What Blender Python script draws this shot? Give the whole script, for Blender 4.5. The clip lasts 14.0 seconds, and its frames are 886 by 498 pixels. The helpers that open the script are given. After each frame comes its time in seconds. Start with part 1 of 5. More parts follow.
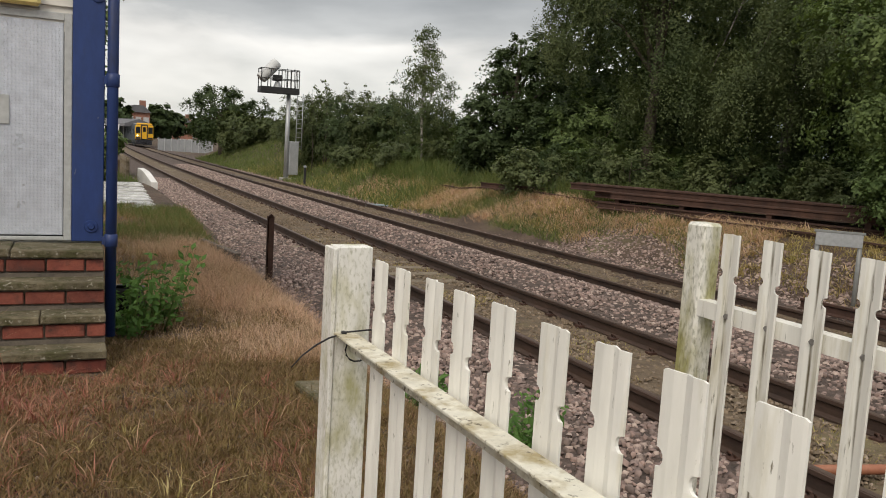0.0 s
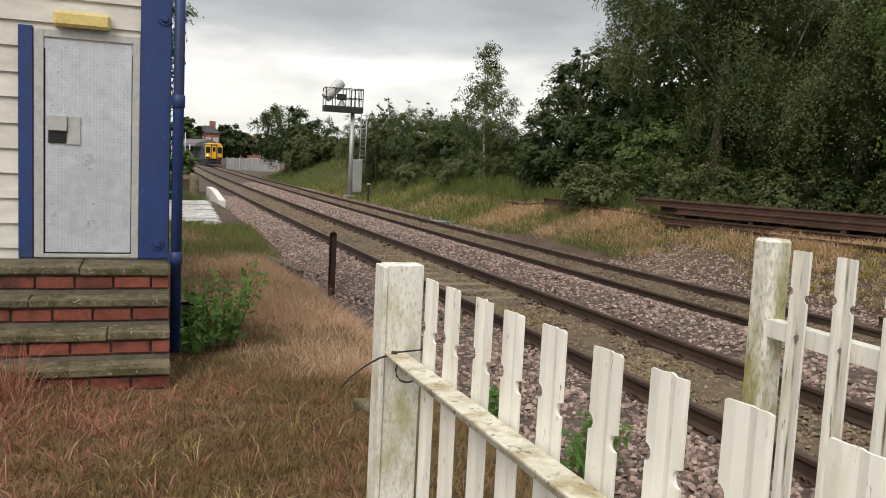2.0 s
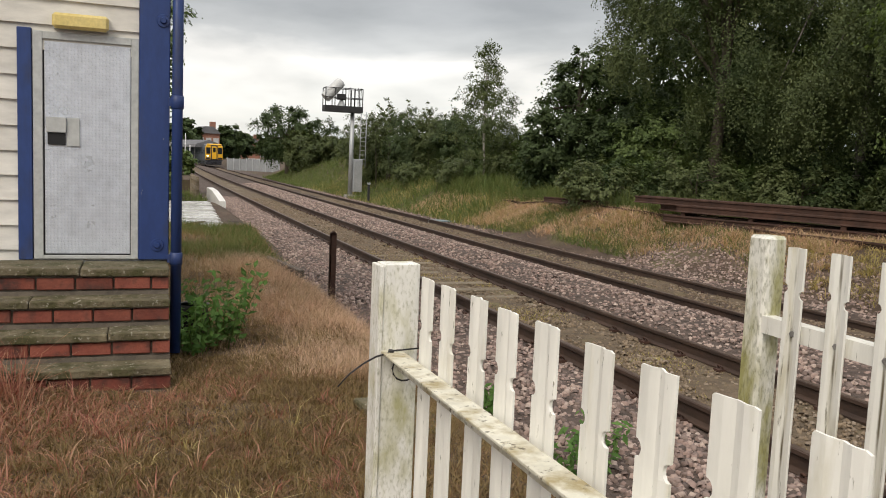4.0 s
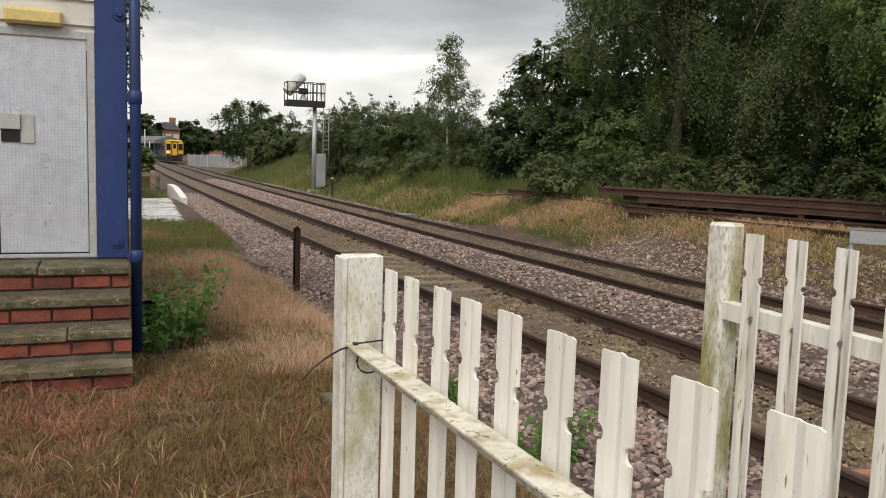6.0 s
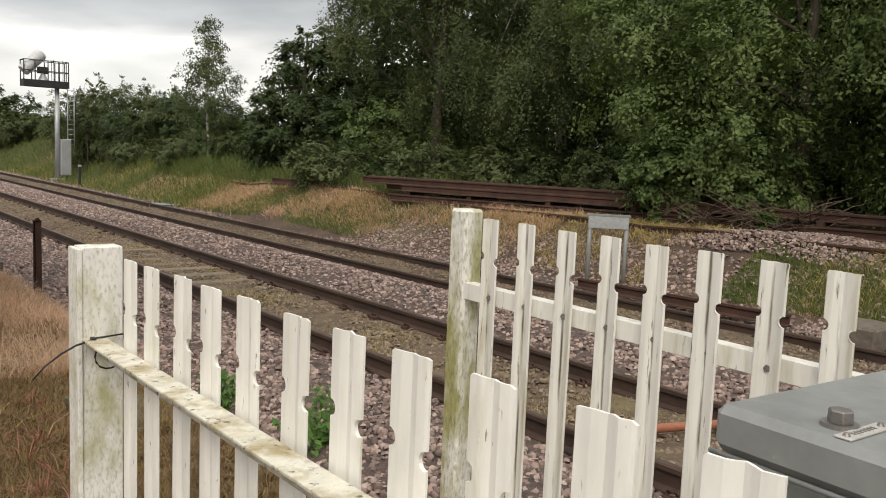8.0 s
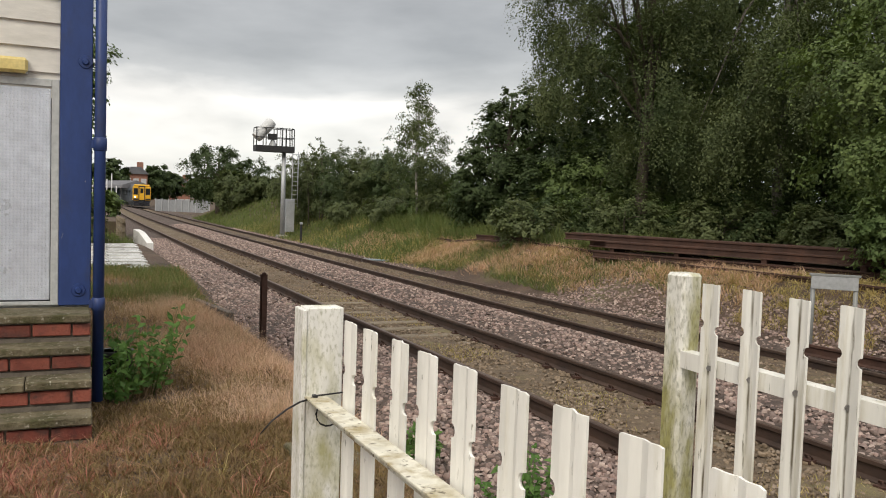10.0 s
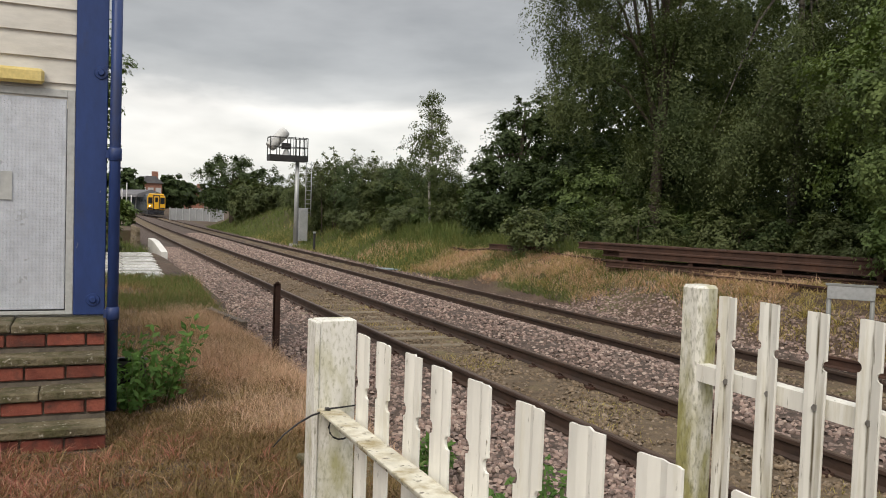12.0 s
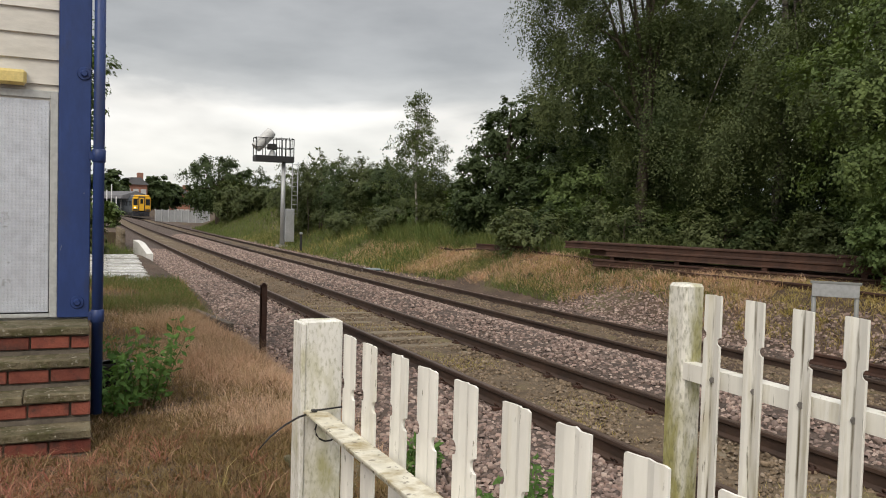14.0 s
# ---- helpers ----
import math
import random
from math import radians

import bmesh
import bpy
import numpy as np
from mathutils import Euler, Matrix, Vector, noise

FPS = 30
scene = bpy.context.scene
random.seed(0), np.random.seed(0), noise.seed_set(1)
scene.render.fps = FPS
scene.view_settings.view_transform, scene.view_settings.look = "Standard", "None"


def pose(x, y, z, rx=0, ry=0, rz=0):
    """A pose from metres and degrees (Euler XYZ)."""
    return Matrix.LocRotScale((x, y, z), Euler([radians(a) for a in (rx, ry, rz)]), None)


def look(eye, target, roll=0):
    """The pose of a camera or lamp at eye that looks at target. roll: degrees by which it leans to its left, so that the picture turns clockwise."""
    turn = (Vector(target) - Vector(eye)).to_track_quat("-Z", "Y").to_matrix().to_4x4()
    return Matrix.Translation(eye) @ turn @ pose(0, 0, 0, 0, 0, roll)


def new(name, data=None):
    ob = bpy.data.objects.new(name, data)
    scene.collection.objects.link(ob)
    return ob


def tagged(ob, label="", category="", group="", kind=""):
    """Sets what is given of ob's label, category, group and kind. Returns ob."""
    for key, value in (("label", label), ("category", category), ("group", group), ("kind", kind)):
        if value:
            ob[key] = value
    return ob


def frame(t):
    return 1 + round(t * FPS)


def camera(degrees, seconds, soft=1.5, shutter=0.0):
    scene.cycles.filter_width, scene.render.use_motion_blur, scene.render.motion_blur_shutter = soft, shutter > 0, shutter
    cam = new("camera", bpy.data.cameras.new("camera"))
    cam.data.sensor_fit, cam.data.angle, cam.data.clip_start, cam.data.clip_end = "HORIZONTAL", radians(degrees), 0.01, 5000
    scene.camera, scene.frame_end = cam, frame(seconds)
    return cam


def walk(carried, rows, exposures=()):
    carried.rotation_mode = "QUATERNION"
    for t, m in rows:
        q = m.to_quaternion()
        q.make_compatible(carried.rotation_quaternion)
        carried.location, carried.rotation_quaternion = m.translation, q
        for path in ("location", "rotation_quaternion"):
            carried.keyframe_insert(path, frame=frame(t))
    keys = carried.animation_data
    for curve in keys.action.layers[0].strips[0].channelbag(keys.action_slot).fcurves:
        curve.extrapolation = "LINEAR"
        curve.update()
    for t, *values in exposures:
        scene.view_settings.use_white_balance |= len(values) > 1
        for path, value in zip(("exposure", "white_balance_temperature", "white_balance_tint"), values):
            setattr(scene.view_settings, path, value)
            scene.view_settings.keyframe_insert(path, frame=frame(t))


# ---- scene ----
cam = camera(56.1, 14.0, soft=1.0)
PATH = [
    (0, (-0.406, 0.199, 1.879), (0.42, 2.006, 1.647), 3.4),
    (0.5, (-0.39, 0.257, 1.889), (0.387, 2.089, 1.693), 2.4),
    (1, (-0.368, 0.26, 1.891), (0.368, 2.113, 1.72), 2.0),
    (1.5, (-0.363, 0.245, 1.881), (0.347, 2.107, 1.705), 2.4),
    (2, (-0.36, 0.24, 1.878), (0.325, 2.108, 1.677), 2.8),
    (2.5, (-0.358, 0.234, 1.878), (0.319, 2.104, 1.667), 2.7),
    (3, (-0.358, 0.229, 1.879), (0.32, 2.1, 1.672), 2.5),
    (5.5, (-0.341, 0.224, 1.876), (0.35, 2.09, 1.674), 2.4),
    (6, (-0.347, 0.222, 1.873), (0.414, 2.059, 1.658), 1.8),
    (6.4, (-0.33, 0.203, 1.873), (0.624, 1.948, 1.661), 1.8),
    (6.5, (-0.328, 0.197, 1.874), (0.686, 1.907, 1.663), 1.8),
    (7, (-0.326, 0.159, 1.881), (0.898, 1.728, 1.681), 1.8),
    (7.5, (-0.324, 0.158, 1.875), (0.941, 1.693, 1.664), 2.0),
    (8, (-0.325, 0.158, 1.873), (0.912, 1.714, 1.652), 2.4),
    (8.5, (-0.334, 0.178, 1.872), (0.787, 1.821, 1.667), 2.5),
    (9, (-0.338, 0.202, 1.881), (0.629, 1.945, 1.718), 2.2),
    (9.2, (-0.334, 0.206, 1.883), (0.591, 1.973, 1.736), 2.0),
    (11.3, (-0.329, 0.2, 1.9), (0.461, 2.036, 1.815), 2.1),
    (11.5, (-0.33, 0.211, 1.898), (0.463, 2.046, 1.816), 2.1),
    (12, (-0.327, 0.217, 1.898), (0.473, 2.048, 1.813), 1.9),
    (12.5, (-0.322, 0.227, 1.896), (0.487, 2.055, 1.812), 1.7),
    (13, (-0.331, 0.204, 1.9), (0.487, 2.027, 1.817), 1.7),
    (13.5, (-0.332, 0.202, 1.9), (0.493, 2.022, 1.817), 1.7),
    (14, (-0.322, 0.222, 1.898), (0.506, 2.04, 1.814), 1.6),
]
walk(cam, [(t, look(eye, target, roll)) for t, eye, target, roll in PATH],
     exposures=[(0, -0.3, 7000, 10), (1.5, -0.09, 7000, 10), (3.0, -0.09, 7000, 10), (6.5, -0.16, 7000, 10), (7.5, -0.1, 7000, 10), (9.2, -0.08, 7000, 10), (11.3, -0.14, 7000, 10), (14, -0.17, 7000, 10)])

# ---- light ----
def make_world():
    w = bpy.data.worlds.new("overcast_sky")
    scene.world = w
    w.use_nodes = True
    nt = w.node_tree
    nt.nodes.clear()
    N = nt.nodes.new
    out, bg = N("ShaderNodeOutputWorld"), N("ShaderNodeBackground")
    tc, sep = N("ShaderNodeTexCoord"), N("ShaderNodeSeparateXYZ")
    sky = N("ShaderNodeTexSky")
    sky.sky_type, sky.sun_disc = "NISHITA", False
    sky.sun_elevation, sky.sun_rotation = radians(43), radians(223)
    nt.links.new(tc.outputs["Generated"], sep.inputs[0])
    # flattened cloud layer: long banks near the horizon
    mp = N("ShaderNodeMapping")
    mp.inputs["Scale"].default_value = (1.0, 1.0, 3.4)
    mp.inputs["Location"].default_value = (0.35, 0.2, 0.1)
    nt.links.new(tc.outputs["Generated"], mp.inputs[0])
    n1 = N("ShaderNodeTexNoise")
    n1.inputs["Scale"].default_value, n1.inputs["Detail"].default_value, n1.inputs["Roughness"].default_value = 2.6, 7, 0.5
    n1.inputs["Distortion"].default_value = 0.3
    nt.links.new(mp.outputs[0], n1.inputs["Vector"])
    wob = N("ShaderNodeMath"); wob.operation = "MULTIPLY_ADD"
    nt.links.new(n1.outputs["Fac"], wob.inputs[0])
    wob.inputs[1].default_value = 0.17
    nt.links.new(sep.outputs["Z"], wob.inputs[2])
    ramp = N("ShaderNodeValToRGB")
    cr = ramp.color_ramp
    cr.elements[0].position, cr.elements[0].color = 0.06, (0.55, 0.60, 0.68, 1)
    cr.elements[1].position, cr.elements[1].color = 1.0, (1.75, 1.78, 1.85, 1)
    for p, c in ((0.118, (0.52, 0.62, 0.77)), (0.142, (1.0, 1.03, 1.06)), (0.19, (1.16, 1.16, 1.17)), (0.218, (0.7, 0.72, 0.75)), (0.27, (0.5, 0.52, 0.55)), (0.45, (0.5, 0.52, 0.55)), (0.65, (0.95, 0.97, 1.02))):
        e = cr.elements.new(p); e.color = (*c, 1)
    nt.links.new(wob.outputs[0], ramp.inputs[0])
    n2 = N("ShaderNodeTexNoise")
    n2.inputs["Scale"].default_value, n2.inputs["Detail"].default_value = 5.5, 8
    nt.links.new(mp.outputs[0], n2.inputs["Vector"])
    mr = N("ShaderNodeMapRange")
    mr.inputs[1].default_value, mr.inputs[2].default_value, mr.inputs[3].default_value, mr.inputs[4].default_value = 0.3, 0.7, 0.76, 1.18
    nt.links.new(n2.outputs["Fac"], mr.inputs[0])
    mul = N("ShaderNodeMix"); mul.data_type, mul.blend_type = "RGBA", "MULTIPLY"
    mul.inputs["Factor"].default_value = 1.0
    nt.links.new(ramp.outputs[0], mul.inputs["A"])
    nt.links.new(mr.outputs[0], mul.inputs["B"])
    # a little clear-sky colour behind the cloud
    bg2 = N("ShaderNodeBackground"); bg2.inputs[1].default_value = 0.02
    nt.links.new(sky.outputs[0], bg2.inputs[0])
    nt.links.new(mul.outputs["Result"], bg.inputs[0])
    bg.inputs[1].default_value = SKY
    add = N("ShaderNodeAddShader")
    nt.links.new(bg.outputs[0], add.inputs[0]); nt.links.new(bg2.outputs[0], add.inputs[1])
    nt.links.new(add.outputs[0], out.inputs[0])


SKY = 0.86
make_world()
sun_data = bpy.data.lights.new("sun", "SUN")
sun_data.energy, sun_data.angle, sun_data.color = 1.85, radians(28), (1.0, 0.95, 0.87)
sun = new("sun", sun_data)
sun.matrix_world = look((0, 0, 30), (22, 24, 0))
scene.view_settings.exposure = 0.0


# ---- helpers for building ----
def part(name, bm, material, parent=None, label=""):
    me = bpy.data.meshes.new(name)
    bm.to_mesh(me); bm.free()
    me.materials.append(material)
    ob = new(name, me)
    if parent:
        ob.parent = parent
    if label:
        ob["label"] = label
    return ob


def piece(name, me, parent, m):
    ob = new(name, me)
    ob.parent = parent
    ob.matrix_basis = m
    return ob


def thing(name, label, category, group="", at=(0, 0, 0), kind=""):
    ob = new(name)
    ob.empty_display_size = 0.1
    ob.location = at
    return tagged(ob, label, category, group, kind)


def box(bm, x0, y0, z0, x1, y1, z1, bevel=0.0, m=None):
    r = bmesh.ops.create_cube(bm, size=1.0)
    vs = r["verts"]
    for v in vs:
        v.co = Vector(((x0 + x1) / 2 + v.co.x * (x1 - x0), (y0 + y1) / 2 + v.co.y * (y1 - y0), (z0 + z1) / 2 + v.co.z * (z1 - z0)))
    if bevel:
        es = list({e for v in vs for e in v.link_edges})
        q = bmesh.ops.bevel(bm, geom=es, offset=bevel, segments=1, affect="EDGES", profile=0.5)
        vs = list({v for f in q["faces"] for v in f.verts} | {v for v in vs if v.is_valid})
    if m is not None:
        bmesh.ops.transform(bm, matrix=m, verts=[v for v in vs if v.is_valid])
    return bm


def boxed(*a, **k):
    return box(bmesh.new(), *a, **k)


def tube(bm, pts, radii, sides=8, caps=True):
    rings = []
    for i, p in enumerate(pts):
        p = Vector(p)
        d = (Vector(pts[min(i + 1, len(pts) - 1)]) - Vector(pts[max(i - 1, 0)])).normalized()
        a = d.orthogonal().normalized() if abs(d.z) < 0.95 else Vector((1, 0, 0)).cross(d).normalized()
        b = d.cross(a)
        r = radii[i] if hasattr(radii, "__len__") else radii
        rings.append([bm.verts.new(p + (a * math.cos(t) + b * math.sin(t)) * r) for t in (2 * math.pi * k / sides for k in range(sides))])
    for u, v in zip(rings, rings[1:]):
        for k in range(sides):
            f = bm.faces.new((u[k], u[(k + 1) % sides], v[(k + 1) % sides], v[k]))
            f.smooth = True
    if caps:
        bm.faces.new(rings[0][::-1]); bm.faces.new(rings[-1])
    return bm


def prism(bm, profile, path, closed=True):
    """Sweeps a profile of (across, up) along a path of (x, y, z) in plan."""
    rings = []
    for i, p in enumerate(path):
        p = Vector(p)
        d = Vector(path[min(i + 1, len(path) - 1)]) - Vector(path[max(i - 1, 0)])
        d.z = 0; d.normalize()
        side = Vector((d.y, -d.x, 0))
        rings.append([bm.verts.new(p + side * a + Vector((0, 0, b))) for a, b in profile])
    n = len(profile)
    for u, v in zip(rings, rings[1:]):
        for k in range(n if closed else n - 1):
            bm.faces.new((u[k], u[(k + 1) % n], v[(k + 1) % n], v[k]))
    if closed:
        bm.faces.new(rings[0][::-1]); bm.faces.new(rings[-1])
    return bm


def raw_mesh(name, verts, faces_per, nv, material, smooth=False):
    """verts: (n*nv, 3); faces_per: tuples of indices within one piece of nv corners."""
    n = len(verts) // nv
    me = bpy.data.meshes.new(name)
    fl = [np.array(f) for f in faces_per]
    base = (np.arange(n) * nv)[:, None]
    loops = np.concatenate([base + f[None] for f in fl], 1).ravel()
    sizes = np.tile([len(f) for f in fl], n)
    me.vertices.add(len(verts)); me.vertices.foreach_set("co", np.ascontiguousarray(verts, dtype=np.float32).ravel())
    me.loops.add(len(loops)); me.loops.foreach_set("vertex_index", loops.astype(np.int32))
    me.polygons.add(len(sizes))
    starts = np.concatenate([[0], np.cumsum(sizes)[:-1]])
    me.polygons.foreach_set("loop_start", starts.astype(np.int32))
    me.update(calc_edges=True)
    me.validate()
    me.materials.append(material)
    return me


# ---- materials ----
def mat(name, c1, c2, scale=4.0, rough=0.8, metal=0.0, bump=0.2, bscale=60.0, stain=None, sscale=3.0, slo=0.5, shi=0.65, stretch=(1, 1, 1),
        rand=0.0, island=None, translucent=0.0, local=False, spec=0.5, coat=0.0, bdist=0.01, iw=0.72, stain2=None, s2scale=20.0, s2lo=0.62, s2hi=0.7):
    m = bpy.data.materials.new(name)
    m.use_nodes = True
    nt = m.node_tree
    N, L = nt.nodes.new, nt.links.new
    p = nt.nodes["Principled BSDF"]
    p.inputs["Roughness"].default_value, p.inputs["Metallic"].default_value = rough, metal
    p.inputs["Specular IOR Level"].default_value = spec
    if local:
        src = N("ShaderNodeTexCoord").outputs["Object"]
    else:
        src = N("ShaderNodeNewGeometry").outputs["Position"]
    mp = N("ShaderNodeMapping"); mp.inputs["Scale"].default_value = stretch
    L(src, mp.inputs[0])
    def noise_tex(s, detail=6.0, vec=mp.outputs[0]):
        n = N("ShaderNodeTexNoise"); n.inputs["Scale"].default_value, n.inputs["Detail"].default_value = s, detail
        n.inputs["Roughness"].default_value = 0.6
        L(vec, n.inputs["Vector"])
        return n.outputs["Fac"]
    def remap(v, a, b, lo=0.0, hi=1.0):
        r = N("ShaderNodeMapRange"); r.inputs[1].default_value, r.inputs[2].default_value = a, b
        r.inputs[3].default_value, r.inputs[4].default_value = lo, hi
        L(v, r.inputs[0]); return r.outputs[0]
    def mix(f, a, b, mode="MIX"):
        x = N("ShaderNodeMix"); x.data_type, x.blend_type = "RGBA", mode
        for s, v in (("Factor", f), ("A", a), ("B", b)):
            if isinstance(v, tuple): x.inputs[s].default_value = (*v, 1)
            elif isinstance(v, (int, float)): x.inputs[s].default_value = v
            else: L(v, x.inputs[s])
        return x.outputs["Result"]
    col = mix(remap(noise_tex(scale), 0.3, 0.7), c1, c2)
    if island:
        g = N("ShaderNodeNewGeometry").outputs["Random Per Island"]
        rp = N("ShaderNodeValToRGB"); rp.color_ramp.interpolation = "LINEAR"
        rp.color_ramp.elements[0].color = (*island[0], 1); rp.color_ramp.elements[1].color = (*island[-1], 1)
        for k, c in enumerate(island[1:-1]):
            e = rp.color_ramp.elements.new((k + 1) / (len(island) - 1)); e.color = (*c, 1)
        L(g, rp.inputs[0])
        col = mix(iw, col, rp.outputs[0])
    fine = noise_tex(scale * 9)
    col = mix(1.0, col, remap(fine, 0.25, 0.75, 0.82, 1.14), "MULTIPLY")
    if rand:
        o = N("ShaderNodeObjectInfo").outputs["Random"]
        col = mix(1.0, col, remap(o, 0, 1, 1 - rand, 1 + rand), "MULTIPLY")
    if stain:
        col = mix(remap(noise_tex(sscale, 8.0), slo, shi), col, stain)
    if stain2:
        col = mix(remap(noise_tex(s2scale, 5.0), s2lo, s2hi), col, stain2)
    L(col, p.inputs["Base Color"])
    rr = remap(noise_tex(scale * 3), 0.3, 0.7, max(0.02, rough - 0.1), min(1, rough + 0.1))
    L(rr, p.inputs["Roughness"])
    if bump:
        b = N("ShaderNodeBump"); b.inputs["Strength"].default_value, b.inputs["Distance"].default_value = bump, bdist
        L(noise_tex(bscale, 4.0), b.inputs["Height"])
        L(b.outputs[0], p.inputs["Normal"])
    if translucent:
        t = N("ShaderNodeBsdfTranslucent"); L(mix(1.0, col, (1.0, 1.05, 0.55), "MULTIPLY"), t.inputs[0])
        ms = N("ShaderNodeMixShader"); ms.inputs[0].default_value = translucent
        L(p.outputs[0], ms.inputs[1]); L(t.outputs[0], ms.inputs[2])
        L(ms.outputs[0], nt.nodes["Material Output"].inputs[0])
    return m


M_SOIL = mat("soil", (0.055, 0.037, 0.026), (0.13, 0.086, 0.06), 1.3, 0.95, bump=0.8, bscale=30, bdist=0.04, stain=(0.13, 0.12, 0.05), sscale=0.6, slo=0.54, shi=0.7)
M_BALLAST = mat("ballast_stone", (0.30, 0.25, 0.235), (0.42, 0.34, 0.31), 3.0, 0.9, bump=0.3, bscale=80, island=[(0.07, 0.05, 0.043), (0.23, 0.155, 0.13), (0.36, 0.25, 0.21), (0.5, 0.39, 0.33), (0.13, 0.088, 0.072), (0.29, 0.21, 0.18), (0.1, 0.072, 0.06)], iw=0.88)
M_BALLAST_DIRTY = mat("ballast_dirty", (0.13, 0.095, 0.06), (0.24, 0.18, 0.115), 2.0, 0.95, bump=0.3, bscale=80, island=[(0.07, 0.05, 0.035), (0.2, 0.145, 0.095), (0.3, 0.225, 0.155), (0.12, 0.085, 0.055), (0.4, 0.32, 0.25)])
M_BED = mat("ballast_bed", (0.05, 0.037, 0.03), (0.14, 0.1, 0.082), 8.0, 0.95, bump=1.0, bscale=22, bdist=0.04)
M_BED_DIRTY = mat("dirty_bed", (0.085, 0.06, 0.038), (0.19, 0.14, 0.09), 5.0, 0.95, bump=1.0, bscale=30, bdist=0.03, stain=(0.19, 0.17, 0.07), sscale=1.1, slo=0.56, shi=0.75)
M_RAIL = mat("rusty_rail", (0.035, 0.022, 0.017), (0.08, 0.046, 0.031), 6.0, 0.75, bump=0.3, bscale=50, stretch=(1, 0.3, 1))
M_RAILTOP = mat("rail_head", (0.09, 0.06, 0.045), (0.15, 0.105, 0.08), 5.0, 0.5, metal=0.4, bump=0.1)
M_RUST = mat("rusted_steel", (0.04, 0.02, 0.014), (0.085, 0.04, 0.026), 3.0, 0.85, bump=0.4, bscale=40)
M_SLEEPER = mat("weathered_sleeper", (0.16, 0.125, 0.085), (0.29, 0.24, 0.17), 3.0, 0.9, bump=0.6, bscale=25, stretch=(1, 6, 6), rand=0.15)
M_WHITE = mat("white_paint_algae", (0.82, 0.8, 0.73), (0.88, 0.865, 0.81), 2.0, 0.42, bump=0.08, bscale=30, stretch=(1, 1, 0.1), stain=(0.45, 0.4, 0.24), sscale=22.0, slo=0.55, shi=0.8, stain2=(0.13, 0.11, 0.055), s2scale=80, s2lo=0.63, s2hi=0.71)
M_POSTW = mat("white_post_algae", (0.82, 0.8, 0.73), (0.88, 0.865, 0.82), 2.0, 0.45, bump=0.1, bscale=30, stretch=(1, 1, 0.4), stain=(0.46, 0.44, 0.24), sscale=14.0, slo=0.48, shi=0.7, stain2=(0.28, 0.27, 0.14), s2scale=150, s2lo=0.5, s2hi=0.85)
M_RAILW = mat("white_rail_dirty", (0.6, 0.56, 0.44), (0.78, 0.76, 0.66), 4.0, 0.6, bump=0.2, bscale=60, stain=(0.36, 0.29, 0.15), sscale=14.0, slo=0.46, shi=0.66, stain2=(0.12, 0.1, 0.06), s2scale=60, s2lo=0.58, s2hi=0.68)
def groove_dirt(m, half, tone, scale):
    """Dark grime that has settled in broken streaks along the fold of a pale."""
    nt = m.node_tree
    N, L = nt.nodes.new, nt.links.new
    p = nt.nodes["Principled BSDF"]
    tc = N("ShaderNodeTexCoord").outputs["Object"]
    sep = N("ShaderNodeSeparateXYZ"); L(tc, sep.inputs[0])
    ab = N("ShaderNodeMath"); ab.operation = "ABSOLUTE"; L(sep.outputs["X"], ab.inputs[0])
    near = N("ShaderNodeMapRange"); near.inputs[1].default_value, near.inputs[2].default_value, near.inputs[3].default_value, near.inputs[4].default_value = half * 0.3, half, 1.0, 0.0
    L(ab.outputs[0], near.inputs[0])
    info = N("ShaderNodeObjectInfo")
    add = N("ShaderNodeVectorMath"); add.operation = "ADD"; L(tc, add.inputs[0]); L(info.outputs["Location"], add.inputs[1])
    mp = N("ShaderNodeMapping"); mp.inputs["Scale"].default_value = (6, 1, 0.5); L(add.outputs[0], mp.inputs[0])
    nz = N("ShaderNodeTexNoise"); nz.inputs["Scale"].default_value, nz.inputs["Detail"].default_value = scale, 8
    L(mp.outputs[0], nz.inputs["Vector"])
    br = N("ShaderNodeMapRange"); br.inputs[1].default_value, br.inputs[2].default_value = 0.44, 0.6
    L(nz.outputs["Fac"], br.inputs[0])
    f = N("ShaderNodeMath"); f.operation = "MULTIPLY"; L(near.outputs[0], f.inputs[0]); L(br.outputs[0], f.inputs[1])
    mx = N("ShaderNodeMixRGB"); mx.inputs[2].default_value = (*tone, 1)
    L(f.outputs[0], mx.inputs[0]); L(p.inputs["Base Color"].links[0].from_socket, mx.inputs[1])
    L(mx.outputs[0], p.inputs["Base Color"])


M_PALE = mat("white_pale_paint", (0.84, 0.82, 0.75), (0.9, 0.885, 0.83), 2.0, 0.42, bump=0.06, bscale=30, stretch=(1, 1, 0.2), stain=(0.62, 0.58, 0.44), sscale=16.0, slo=0.56, shi=0.8, stain2=(0.16, 0.14, 0.08), s2scale=110, s2lo=0.66, s2hi=0.73)
M_POSTG = mat("white_post_green", (0.78, 0.76, 0.68), (0.86, 0.845, 0.79), 2.0, 0.5, bump=0.12, bscale=40, stretch=(1, 1, 0.35), stain=(0.36, 0.34, 0.14), sscale=11.0, slo=0.4, shi=0.6, stain2=(0.13, 0.125, 0.05), s2scale=110, s2lo=0.48, s2hi=0.8)
groove_dirt(M_WHITE, 0.006, (0.14, 0.115, 0.07), 9)
M_BOLT = mat("weathered_bolt", (0.18, 0.17, 0.16), (0.3, 0.28, 0.26), 20, 0.5, metal=0.7, bump=0.2)
